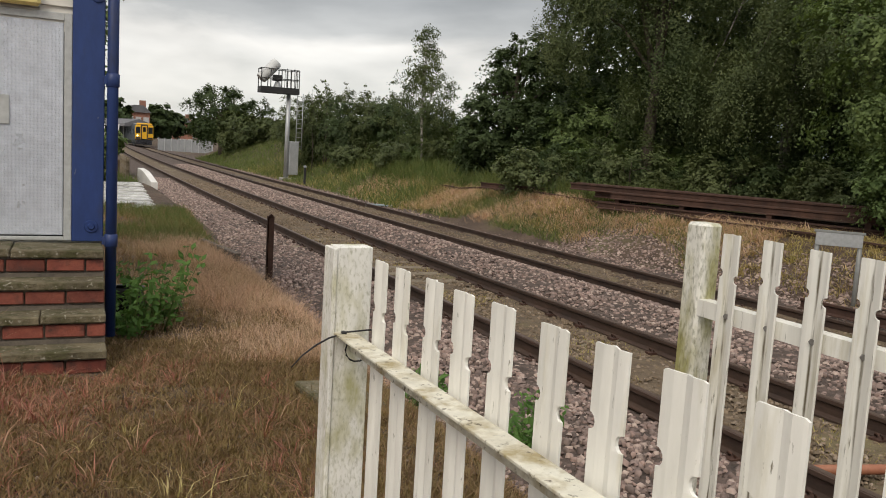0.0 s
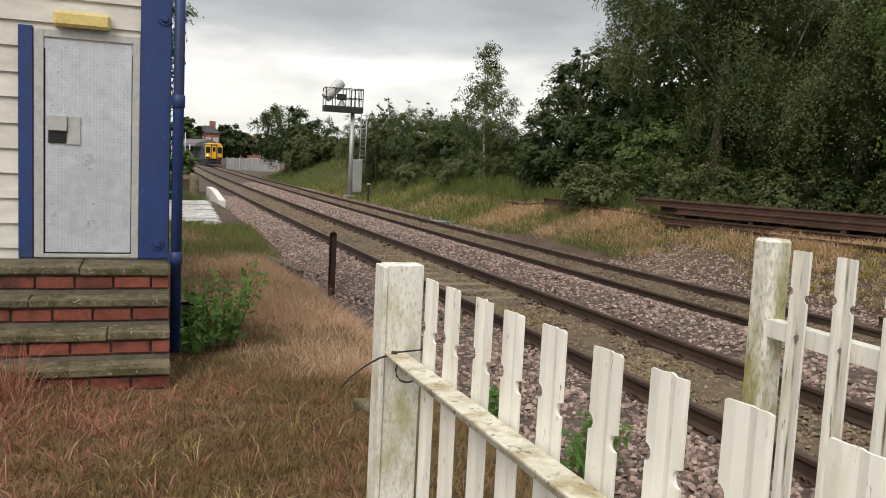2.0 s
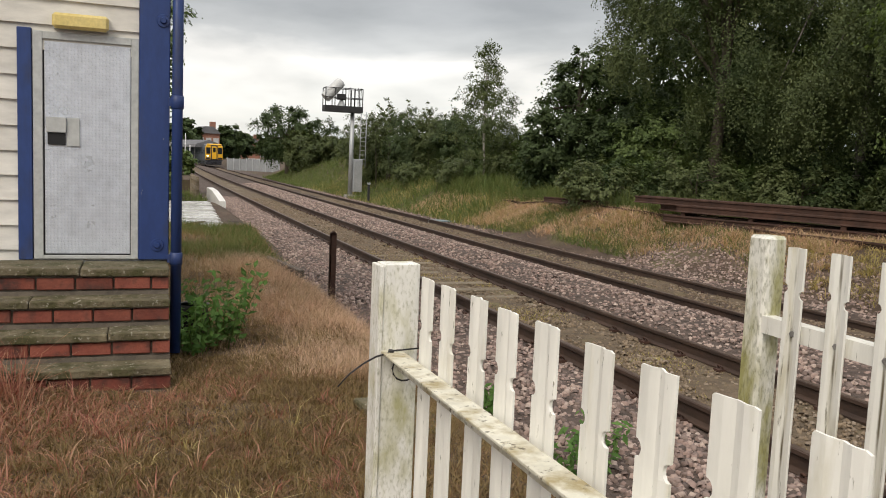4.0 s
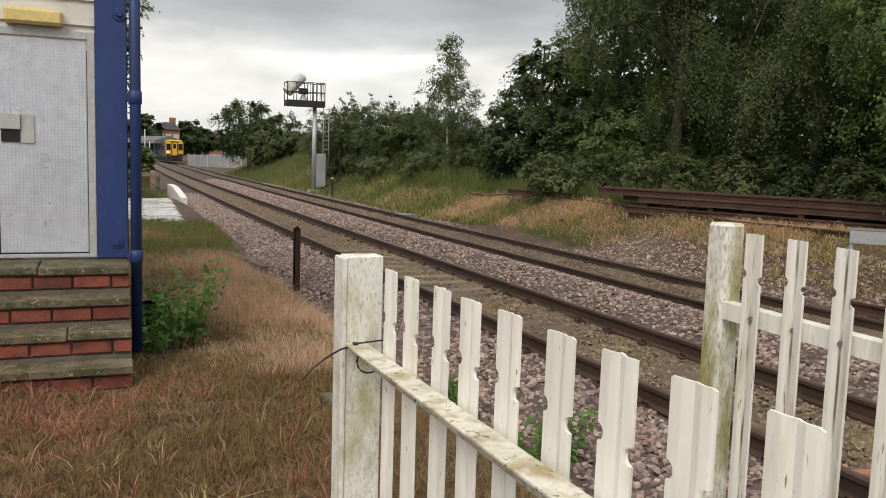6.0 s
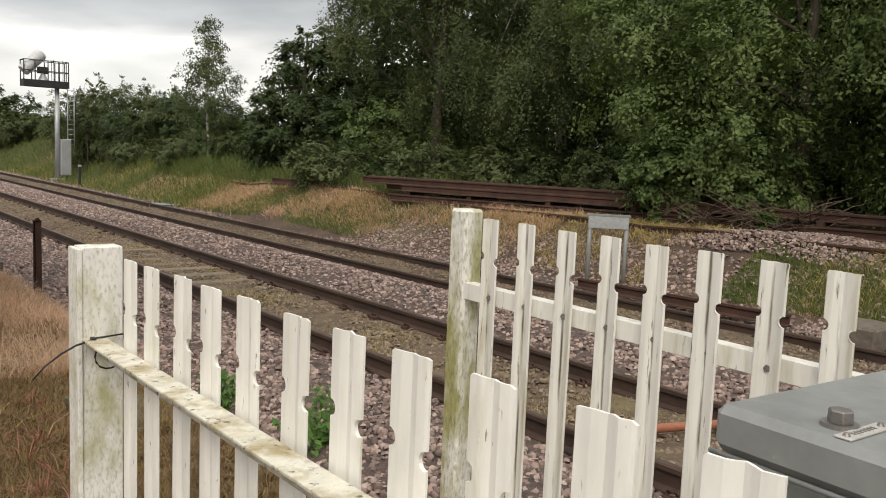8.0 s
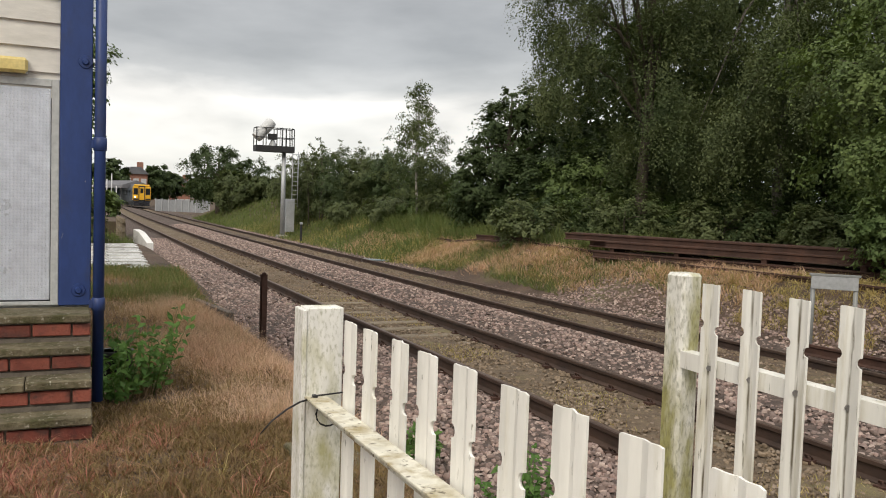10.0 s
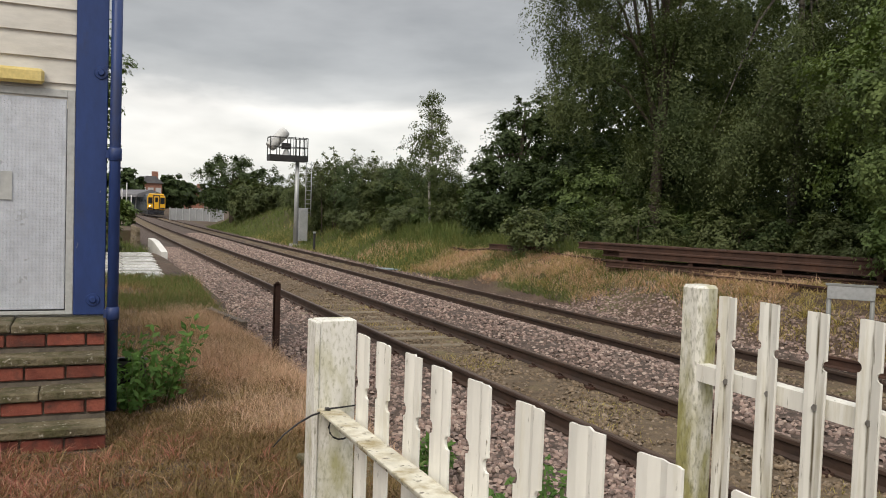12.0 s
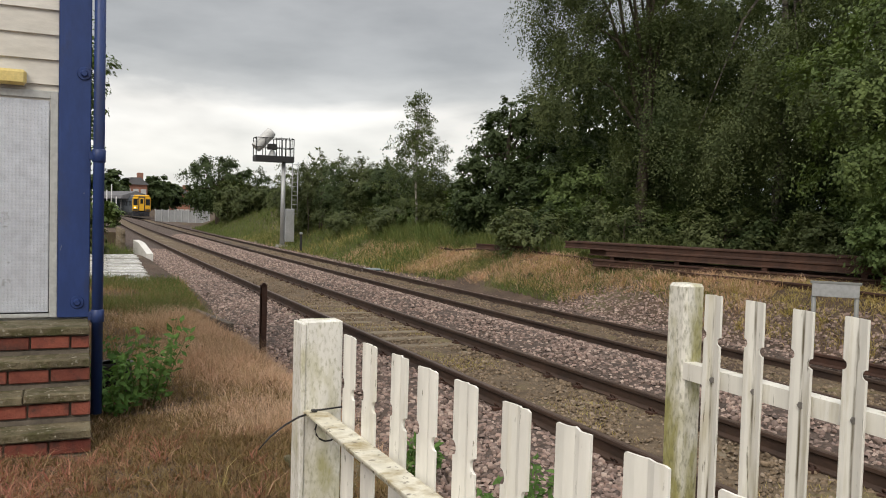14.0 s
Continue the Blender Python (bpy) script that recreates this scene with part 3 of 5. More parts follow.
def cabin():
    t = thing("signal_cabin", "white weatherboarded railway cabin with blue posts and a metal door", "building", at=(-1.0, WY, 0.3))
    inv = Matrix.Translation((1.0, -WY, -0.3))
    def P(name, bm, m, label="", parent=t):
        bmesh.ops.transform(bm, matrix=inv, verts=bm.verts)
        return part(name, bm, m, parent, label)
    bm = boxed(-5.0, WY + 0.03, 0.2, -0.16, WY + 4.5, 4.6)
    P("wall_core", bm, M_PLANK)
    # overlapping boards on the door wall
    z, k = 0.94, 0
    rng = random.Random(3)
    while z < 4.5:
        h = 0.186
        for x0, x1 in (((-5.0, -1.195),) if z + h < 2.7 else ((-5.0, -2.4), (-2.398, -0.372))):
            bm = bmesh.new()
            dz = rng.uniform(-0.004, 0.004)
            y0, y1 = WY - 0.004, WY - 0.026
            vs = [bm.verts.new(c) for c in ((x0, y0 + 0.03, z), (x1, y0 + 0.03, z), (x1, y0 + 0.03, z + h), (x0, y0 + 0.03, z + h), (x0, y1, z + dz), (x1, y1, z + dz), (x1, y0, z + h), (x0, y0, z + h))]
            for f in ((0, 3, 2, 1), (4, 5, 6, 7), (0, 1, 5, 4), (2, 3, 7, 6), (1, 2, 6, 5), (3, 0, 4, 7)):
                bm.faces.new([vs[i] for i in f])
            P("weatherboard", bm, M_PLANK)
        z += h - 0.004; k += 1
    P("corner_post", boxed(-0.37, WY - 0.05, 1.05, -0.15, WY + 0.06, 4.6, 0.006), M_BLUE, "chipped blue corner post")
    P("door_post", boxed(-1.195, WY - 0.045, 1.05, -1.10, WY + 0.04, 2.73, 0.005), M_BLUE, "blue post beside the door")
    for bz, bx in ((1.165, -0.235), (2.86, -0.2)):
        bm = bmesh.new()
        bmesh.ops.create_cone(bm, cap_ends=True, segments=20, radius1=0.05, radius2=0.045, depth=0.012, matrix=pose(bx, WY - 0.055, bz, 90))
        bmesh.ops.create_cone(bm, cap_ends=True, segments=16, radius1=0.03, radius2=0.018, depth=0.03, matrix=pose(bx, WY - 0.068, bz, 90))
        P("bolt_plate", bm, M_BLUE)
    # door
    fr = P("door_frame", boxed(-1.095, WY - 0.035, 1.055, -1.03, WY + 0.04, 2.715, 0.003), M_ALU, "grey metal door frame")
    P("door_frame", boxed(-0.425, WY - 0.035, 1.055, -0.372, WY + 0.04, 2.715, 0.003), M_ALU)
    P("door_frame", boxed(-1.03, WY - 0.034, 2.66, -0.425, WY + 0.04, 2.714, 0.003), M_ALU)
    P("door_frame", boxed(-1.03, WY - 0.036, 1.055, -0.425, WY + 0.04, 1.082, 0.003), M_ALU)
    # black backing: shade of the slits round the door, put into colour
    P("door_recess", boxed(-1.03, WY - 0.008, 1.082, -0.425, WY + 0.02, 2.66), M_BLACK)
    door = P("door", boxed(-1.018, WY - 0.028, 1.094, -0.43, WY - 0.009, 2.645, 0.003), M_PLATE, "bright diamond tread-plate door, shut")
    # the black block under the guard stands for the shade of a recess
    for nm, a, m in (("lock_guard", (-1.005, WY - 0.062, 1.99, -0.872, WY - 0.029, 2.1), M_ALU), ("lock_recess", (-0.998, WY - 0.042, 1.9, -0.878, WY - 0.029, 1.988), M_BLACK), ("keep_plate", (-0.87, WY - 0.04, 1.893, -0.782, WY - 0.029, 2.1), M_ALU)):
        P(nm, boxed(*a, 0.003), m, parent=door)
    # drainpipe
    bm = bmesh.new()
    tube(bm, [(-0.095, WY - 0.06, 0.32), (-0.095, WY - 0.06, 4.6)], 0.04, 16)
    pipe = P("drainpipe", bm, M_BLUE, "blue-painted cast drainpipe")
    for z in (1.06, 2.26):
        bm = bmesh.new()
        tube(bm, [(-0.095, WY - 0.06, z - 0.05), (-0.095, WY - 0.06, z - 0.045), (-0.095, WY - 0.06, z + 0.045), (-0.095, WY - 0.06, z + 0.05)], [0.041, 0.048, 0.048, 0.041], 16)
        box(bm, -0.16, WY - 0.075, z - 0.03, -0.095, WY - 0.0, z + 0.03)
        P("collar", bm, M_BLUE, parent=pipe)
    P("eaves", boxed(-5.3, WY - 0.35, 4.6, 0.15, WY + 4.8, 4.75), M_BLUE)
    P("roof", boxed(-5.4, WY - 0.45, 4.75, 0.25, WY + 4.9, 4.85), M_DARKSTEEL)


def lamp():
    t = thing("bulkhead_lamp", "yellowed plastic bulkhead lamp fixed above the door", "lamp", at=(-0.77, WY - 0.03, 2.785))
    bm = boxed(-0.19, -0.085, -0.05, 0.19, -0.014, 0.06, 0.02)
    part("diffuser", bm, M_LAMP, t)
    part("base_plate", boxed(-0.185, -0.014, -0.048, 0.185, 0.02, 0.055), M_ALU, t)


def steps():
    t = thing("door_steps", "red brick steps with mossy concrete treads below the door", "steps", at=(-1.4, 6.4, 0.25))
    inv = Matrix.Translation((1.4, -6.4, -0.25))
    def P(name, bm, m, label=""):
        bmesh.ops.transform(bm, matrix=inv, verts=bm.verts)
        return part(name, bm, m, t, label)
    X1 = -0.155
    fronts, tops = (6.55, 6.35, 6.15, 5.955), (1.04, 0.845, 0.652, 0.455)
    bme = {}
    for w in (0.241, 0.115):
        b = boxed(-w / 2, -0.05, -0.042, w / 2, 0.05, 0.042, 0.007)
        me = bpy.data.meshes.new("brick"); b.to_mesh(me); b.free(); me.materials.append(M_BRICK); bme[w] = me
    rng = random.Random(8)
    for i, (fy, tz) in enumerate(zip(fronts, tops)):
        P("core", boxed(-4.5, fy + 0.045, 0.1, X1 - 0.008, 7.0 if i == 0 else fronts[i - 1] + 0.04, tz - 0.056), M_MORTAR)
        # treads in two or three slabs with open joints
        joints = ([-4.5, -2.1, -0.755, X1], [-4.5, -2.6, -1.06, X1], [-4.5, -1.9, -0.56, X1], [-4.5, -2.2, X1])[i]
        for a, b in zip(joints, joints[1:]):
            dz = rng.uniform(-0.004, 0.004)
            P("tread", boxed(a + 0.003, fy - 0.005, tz - 0.057 + dz, b - 0.003, (7.0 if i == 0 else fronts[i - 1] + 0.05), tz + dz, 0.008), M_SLAB)
        zb = tz - 0.058 - 0.054
        x = X1 - 0.125
        first = True
        while x > -3.2:
            w = 0.115 if (first and i % 2 == 0) else 0.241
            if first and i % 2 == 0:
                x = X1 - 0.062
            ob = piece("brick", bme[w], t, inv @ pose(x, fy + 0.068 + rng.uniform(-0.006, 0.006), zb + rng.uniform(-0.003, 0.003), rng.uniform(-1, 1), 0, rng.uniform(-0.8, 0.8)))
            x -= (w / 2 + 0.241 / 2 + 0.012); first = False
        P("under_course", boxed(-4.5, fy + 0.03, tz - 0.2, X1 - 0.004, fy + 0.1, tz - 0.166), M_MORTAR)


cabin(); lamp(); steps()

# ---- fences ----
PROFILE = [(-0.034, -0.003), (-0.031, -0.0045), (-0.018, 0.0), (-0.008, 0.003), (0.0, 0.005), (0.008, 0.003), (0.018, 0.0), (0.031, 0.0), (0.034, 0.002)]


OPEN_PROFILE = [(-0.034, 0.0055), (-0.029, 0.0035), (-0.016, 0.001), (-0.007, 0.004), (0.0, 0.0055), (0.007, 0.003), (0.016, 0.0), (0.031, -0.001), (0.034, -0.001)]


def pale_mesh(name, height, material, rng, profile=PROFILE):
    """A W-section steel pale with a round bite out of each edge below a cut top."""
    bm = bmesh.new()
    zl, zr, rad = height - 0.128, height - 0.113, 0.0125
    marks = {0.0, height - 0.3, height}
    for zc in (zl, zr):
        marks |= {zc + rad * math.sin(a) for a in np.linspace(-math.pi / 2, math.pi / 2, 9)}
    tops = [rng.uniform(-0.001, 0.001) - 0.002 * (abs(a) > 0.033) for a, _ in profile]
    rings = []
    for z in sorted(marks):
        ring = []
        bite = [math.sqrt(max(0.0, rad * rad - (z - zc) ** 2)) for zc in (zl, zr)]
        for layer in (0.0, -0.0035):
            row = []
            for k, (a, d) in enumerate(profile):
                lo, hi = -0.034 + bite[0], 0.034 - bite[1]
                row.append(bm.verts.new((max(lo, min(hi, a)), -(d + layer), z + (tops[k] if z == height else 0))))
            ring += row if layer == 0.0 else row[::-1]
        rings.append(ring)
    n, m = len(rings[0]), len(profile)
    for u, v in zip(rings, rings[1:]):
        for k in range(n):
            bm.faces.new((u[k], u[(k + 1) % n], v[(k + 1) % n], v[k]))
    for r in (rings[0], rings[-1]):
        for k in range(m - 1):
            bm.faces.new((r[k], r[k + 1], r[n - 2 - k], r[n - 1 - k]))
    bmesh.ops.recalc_face_normals(bm, faces=bm.faces)
    me = bpy.data.meshes.new(name); bm.to_mesh(me); bm.free(); me.materials.append(material)
    return me


def hex_bolt(r, h):
    bm = bmesh.new()
    bmesh.ops.create_cone(bm, cap_ends=True, segments=6, radius1=r, radius2=r * 0.92, depth=h, matrix=Matrix.Translation((0, 0, h / 2)))
    me = bpy.data.meshes.new("bolt"); bm.to_mesh(me); bm.free(); me.materials.append(M_BOLT)
    return me


BOLT = hex_bolt(0.009, 0.006)
BASE = 0.28


def fence_near():
    t = thing("palisade_fence", "white steel palisade fence with algae stains, rail facing the grass", "fence", "palisade fences", at=(0.28, 1.2, BASE))
    rng = random.Random(1)
    kinds = [pale_mesh("pale", 1.615 - BASE, M_PALE, rng, OPEN_PROFILE) for _ in range(4)]
    for k in range(19):
        y = 2.01 - 0.1501 * k
        tilt = rng.uniform(-0.25, 0.25)
        piece("pale", kinds[k % 4], t, pose(-0.013 + 0.0003 * k, y - 1.2, rng.uniform(-0.003, 0.003) + 0.0026 * k, rng.uniform(-0.2, 0.2), tilt, 90 + rng.uniform(-3, 3)))
    for z in (1.415, 0.52):
        bm = bmesh.new()
        turn = Matrix.Translation((0, 0.82, 0)) @ pose(0, 0, 0, -0.95, 0, -0.2) @ Matrix.Translation((0, -0.82, 0))
        box(bm, -0.076, -1.95, z - BASE - 0.004, -0.022, 0.965, z - BASE + 0.002, 0.001, m=turn)
        box(bm, -0.028, -1.95, z - BASE - 0.05, -0.022, 0.965, z - BASE - 0.004, m=turn)
        part("rail", bm, M_RAILW, t, "dirty white angle-iron rail")
    bm = boxed(-0.072, 0.968, -0.1, 0.021, 1.035, 1.629 - BASE, 0.002)
    box(bm, -0.084, 0.962, -0.1, -0.0725, 1.04, 1.626 - BASE, 0.002)
    part("post", bm, M_POSTW, t, "white square post with green algae")
    part("post", boxed(-0.09, -1.86, -0.1, 0.03, -1.78, 1.64 - BASE, 0.006), M_POSTW, t)


def fence_far():
    t = thing("palisade_fence", "white steel palisade fence with bolted pales and a stained end post", "fence", "palisade fences", at=(1.327, 2.01, BASE - 0.05))
    B = BASE - 0.05
    t.rotation_euler = (0, 0, radians(1.65))
    rng = random.Random(2)
    kinds = [pale_mesh("pale", 1.692 - B, M_WHITE, rng) for _ in range(4)]
    for k in range(19):
        tilt = rng.uniform(-0.5, 0.5)
        piece("pale", kinds[k % 4], t, pose(rng.uniform(-0.003, 0.003), 0.0 - 0.15 * k, rng.uniform(-0.004, 0.002) - 0.0025 * k, rng.uniform(-0.2, 0.2), tilt * 0.4, 90 + rng.uniform(-3, 3)))
        piece("bolt", BOLT, t, pose(0.005, 0.0 - 0.15 * k, 1.455 - B - 0.0025 * k, 0, -90, rng.uniform(0, 60)))
    for z in (1.455, 0.5):
        bm = bmesh.new()
        dip = Matrix.Translation((0, 0, z - B)) @ pose(0, 0, 0, 0.95)
        box(bm, 0.016, -2.9, -0.025, 0.022, 0.2, 0.025, m=dip)
        box(bm, 0.022, -2.9, 0.019, 0.06, 0.2, 0.025, m=dip)
        part("rail", bm, M_RAILW if z < 1 else M_WHITE, t, "white flat rail behind the pales")
    part("post", boxed(0.012, 0.125, -0.1, 0.088, 0.205, 1.712 - B, 0.009), M_POSTG, t, "white end post streaked with green algae")
    piece("rail_bolt", BOLT, t, Matrix.Translation((0.035, 0.124, 1.455 - B)) @ pose(0, 0, 0, 90) @ Matrix.Scale(1.5, 4))


def cable_tie():
    t = thing("cable_tie", "black cable tie looped round the fence post with a loose tail", "cable tie", at=(0.214, 2.12, 1.405))
    bm = bmesh.new()
    tube(bm, [(0.01, 0.03, 0.012), (0.05, 0.03, 0.014), (0.088, 0.032, 0.016), (0.093, 0.034, 0.03), (0.1, 0.036, 0.075)], 0.0024, 6)
    part("strap", bm, M_BLACK, t)
    bm = bmesh.new()
    tube(bm, [(0.03 + 0.03 * math.cos(a), -0.03, -0.018 + 0.03 * math.sin(a)) for a in np.linspace(2.2, 5.9, 9)], 0.0024, 6)
    part("loop", bm, M_BLACK, t)
    part("head", boxed(0.006, 0.018, 0.004, 0.018, 0.034, 0.016, 0.002), M_BLACK, t)
    bm = bmesh.new()
    tube(bm, [(0.012, 0.024, 0.01), (-0.03, 0.01, 0.004), (-0.065, 0.0, -0.01), (-0.1, -0.005, -0.033), (-0.127, -0.01, -0.06)], [0.0026, 0.0026, 0.0024, 0.002, 0.0014], 6)
    part("tail", bm, M_BLACK, t)


fence_near(); fence_far(); cable_tie()


def grey_cabinet():
    t = thing("grey_cabinet", "grey painted steel equipment cabinet with a bolted lid", "cabinet", at=(0.66, 0.79, 0.25))
    t.rotation_euler = (0, 0, radians(-4))
    Z = 1.305  # lid top above the base
    part("body", boxed(0.018, -0.65, 0.0, 0.6, -0.014, Z - 0.05), M_GREYBOX, t)
    bm = boxed(0.0, -0.67, Z - 0.065, 0.62, 0.0, Z, 0.012)
    part("lid", bm, M_GREYBOX, t, "grey steel lid with rounded lip")
    bm = bmesh.new()
    tube(bm, [(-0.001, -0.66, Z - 0.066), (-0.001, -0.001, Z - 0.066)], 0.004, 6)
    part("lip", bm, M_GREYBOX, t)
    bx, by = 0.062, -0.145
    bm = bmesh.new()
    bmesh.ops.create_cone(bm, cap_ends=True, segments=24, radius1=0.024, radius2=0.023, depth=0.005, matrix=Matrix.Translation((bx, by, Z + 0.0025)))
    part("washer", bm, M_BOLT, t)
    bm = bmesh.new()
    bmesh.ops.create_cone(bm, cap_ends=True, segments=6, radius1=0.0165, radius2=0.016, depth=0.018, matrix=pose(bx, by, Z + 0.013, 0, 0, 12))
    bmesh.ops.bevel(bm, geom=list(bm.edges), offset=0.0018, segments=1, affect="EDGES")
    part("hex_bolt", bm, M_BOLT, t, "weathered hexagon bolt")
    m = pose(0.062, -0.176, Z + 0.0005, 0, 0, 1)
    part("name_plate", boxed(-0.05, -0.011, 0, 0.05, 0.011, 0.003, 0.0008, m=m), M_LABEL, t, "small riveted metal plate")
    for k in range(7):
        part("letter_bar", boxed(-0.027 + k * 0.0078, -0.004, 0.003, -0.0225 + k * 0.0078, 0.004, 0.0036, m=m), M_BOLT, t)
    for sx in (-0.04, 0.04):
        bm = bmesh.new()
        bmesh.ops.create_cone(bm, cap_ends=True, segments=10, radius1=0.005, radius2=0.003, depth=0.004, matrix=m @ Matrix.Translation((sx, 0, 0.005)))
        part("rivet", bm, M_BOLT, t)


grey_cabinet()


# ---- lineside things ----
def gz(x, y):
    return float(ground_z(x, y))


def signal():
    x, y = 10.78, 46.4
    t = thing("railway_signal", "galvanised signal post with a railed platform and tilted signal head", "signal", at=(x, y, -0.1))
    part("base", boxed(-0.3, -0.3, -0.3, 0.62, 0.3, 0.02, 0.02), M_CONC, t)
    bm = bmesh.new(); tube(bm, [(0, 0, 0), (0, 0, 4.75)], [0.14, 0.11], 14)
    part("mast", bm, M_GALV, t)
    part("cabinet", boxed(0.1, -0.3, 0.2, 0.6, 0.2, 2.05, 0.02), M_GALV, t, "pale grey equipment cabinet")
    plat = part("platform", boxed(-1.65, -0.4, 4.62, 0.5, 0.4, 4.95), M_DARKSTEEL, t, "dark grating platform")
    for cx in (-1.62, -1.1, -0.5, 0.0, 0.47):
        for cy in (-0.38, 0.38):
            bm = bmesh.new(); tube(bm, [(cx, cy, 4.9), (cx, cy, 5.92)], 0.028, 6)
            part("upright", bm, M_DARKSTEEL, t)
    for z in (5.4, 5.92):
        for cy in (-0.38, 0.38):
            bm = bmesh.new(); tube(bm, [(-1.62, cy, z), (0.47, cy, z)], 0.022, 6)
            part("handrail", bm, M_DARKSTEEL, t)
        for cx in (-1.62, 0.47):
            bm = bmesh.new(); tube(bm, [(cx, -0.38, z), (cx, 0.38, z)], 0.022, 6)
            part("handrail", bm, M_DARKSTEEL, t)
    for a in range(5):
        th = a / 5 * math.pi * 2
        bm = bmesh.new(); tube(bm, [(0.1 + 0.36 * math.cos(th), 0.36 * math.sin(th), 4.9), (0.1 + 0.36 * math.cos(th), 0.36 * math.sin(th), 6.0)], 0.018, 5)
        part("ladder_hoop_bar", bm, M_DARKSTEEL, t)
    # tilted head: a fat grey tube with a hood
    bm = bmesh.new()
    a, b = Vector((-1.6, -0.1, 5.35)), Vector((-0.68, 0.0, 6.32))
    tube(bm, [a, a.lerp(b, 0.05), a.lerp(b, 0.85), a.lerp(b, 0.97), b], [0.27, 0.3, 0.31, 0.28, 0.18], 18)
    part("signal_head", bm, mat("pale_grey_paint", (0.55, 0.56, 0.56), (0.66, 0.67, 0.66), 2, 0.5, bump=0.05), t, "pale grey tube-shaped signal head")
    part("lamp_box", boxed(-0.9, -0.2, 5.3, -0.42, 0.2, 5.62, 0.02), M_DARKSTEEL, t)
    bm = bmesh.new(); bmesh.ops.create_cone(bm, cap_ends=True, segments=14, radius1=0.26, radius2=0.1, depth=0.35, matrix=Matrix.Translation((-0.65, 0, 5.1)))
    part("horn", bm, M_GALV, t)
    for cx in (0.5, 0.82):
        bm = bmesh.new(); tube(bm, [(cx, 0, 1.6), (cx, 0, 4.7)], 0.025, 6)
        part("ladder_rail", bm, M_GALV, t)
    for k in range(12):
        bm = bmesh.new(); tube(bm, [(0.5, 0, 1.8 + 0.25 * k), (0.82, 0, 1.8 + 0.25 * k)], 0.014, 5)
        part("ladder_rung", bm, M_GALV, t)


signal()


def lineside_sign():
    x, y = 10.45, 9.3
    z = max(gz(x, y), float(bed_z(x))) - 0.02
    t = thing("lineside_sign", "small pale board on two grey posts, seen from behind", "sign", at=(x, y, z))
    t.rotation_euler = (0, 0, radians(-48))
    top = 1.02 - z
    part("board", boxed(-0.33, -0.012, top - 0.23, 0.33, 0.012, top - 0.01, 0.004), M_GALV, t, "pale grey sign back")
    part("frame", boxed(-0.36, -0.02, top - 0.03, 0.36, -0.012, top + 0.01, 0.004), M_GREYBOX, t)
    for sx in (-0.3, 0.3):
        bm = bmesh.new(); tube(bm, [(sx, 0.04, -0.1), (sx, 0.04, top)], 0.036, 10)
        part("post", bm, M_GREYBOX, t)


lineside_sign()


def stake():
    t = thing("steel_stake", "dark rusty steel stake standing at the ballast edge", "stake", at=(2.24, 11.9, gz(2.24, 11.9) - 0.05))
    h = 0.83 - t.location.z
    part("upright", boxed(-0.045, -0.02, 0, 0.045, 0.02, h, 0.004), M_RUST, t)
    part("flange", boxed(-0.045, -0.02, 0, -0.03, 0.055, h), M_RUST, t)
    bm = bmesh.new()
    bmesh.ops.create_cone(bm, cap_ends=True, segments=12, radius1=0.03, radius2=0.03, depth=0.04, matrix=pose(0.0, 0, h, 90))
    part("eyelet", bm, M_RUST, t)


stake()


def marker_post():
    t = thing("marker_post", "short dark post beside the far track", "post", at=(10.3, 40.5, -0.1))
    part("upright", boxed(-0.05, -0.05, 0, 0.05, 0.05, 0.8, 0.01), M_DARKSTEEL, t)
    part("cap", boxed(-0.07, -0.07, 0.8, 0.07, 0.07, 0.9, 0.02), M_GALV, t)


marker_post()


def trackside_box():
    t = thing("trackside_box", "low blue-grey slatted metal trough beside the far rail", "box", at=(10.1, 29.0, gz(10.1, 29.0) - 0.02))
    t.rotation_euler = (0, 0, radians(-28))
    blue = mat("faded_blue_metal", (0.2, 0.27, 0.31), (0.3, 0.37, 0.4), 3, 0.5, bump=0.2, stain=(0.16, 0.13, 0.09), sscale=5)
    part("body", boxed(-0.46, -0.2, 0, 0.46, 0.2, 0.1, 0.01), M_DARKSTEEL, t)
    for k in range(4):
        part("slat", boxed(-0.5, -0.22 + k * 0.115, 0.1, 0.5, -0.13 + k * 0.115, 0.14, 0.006), blue, t)
    for sx in (-0.47, 0.47):
        part("end_plate", boxed(sx - 0.015, -0.23, 0, sx + 0.015, 0.23, 0.16, 0.004), M_GALV, t)


trackside_box()


def rail_piece(name, length, parent, m, material=M_RUST):
    bm = prism(bmesh.new(), RAIL_FOOT, [(0, -length / 2, 0), (0, 0, 0), (0, length / 2, 0)])
    bmesh.ops.transform(bm, matrix=m, verts=bm.verts)
    return part(name, bm, material, parent)


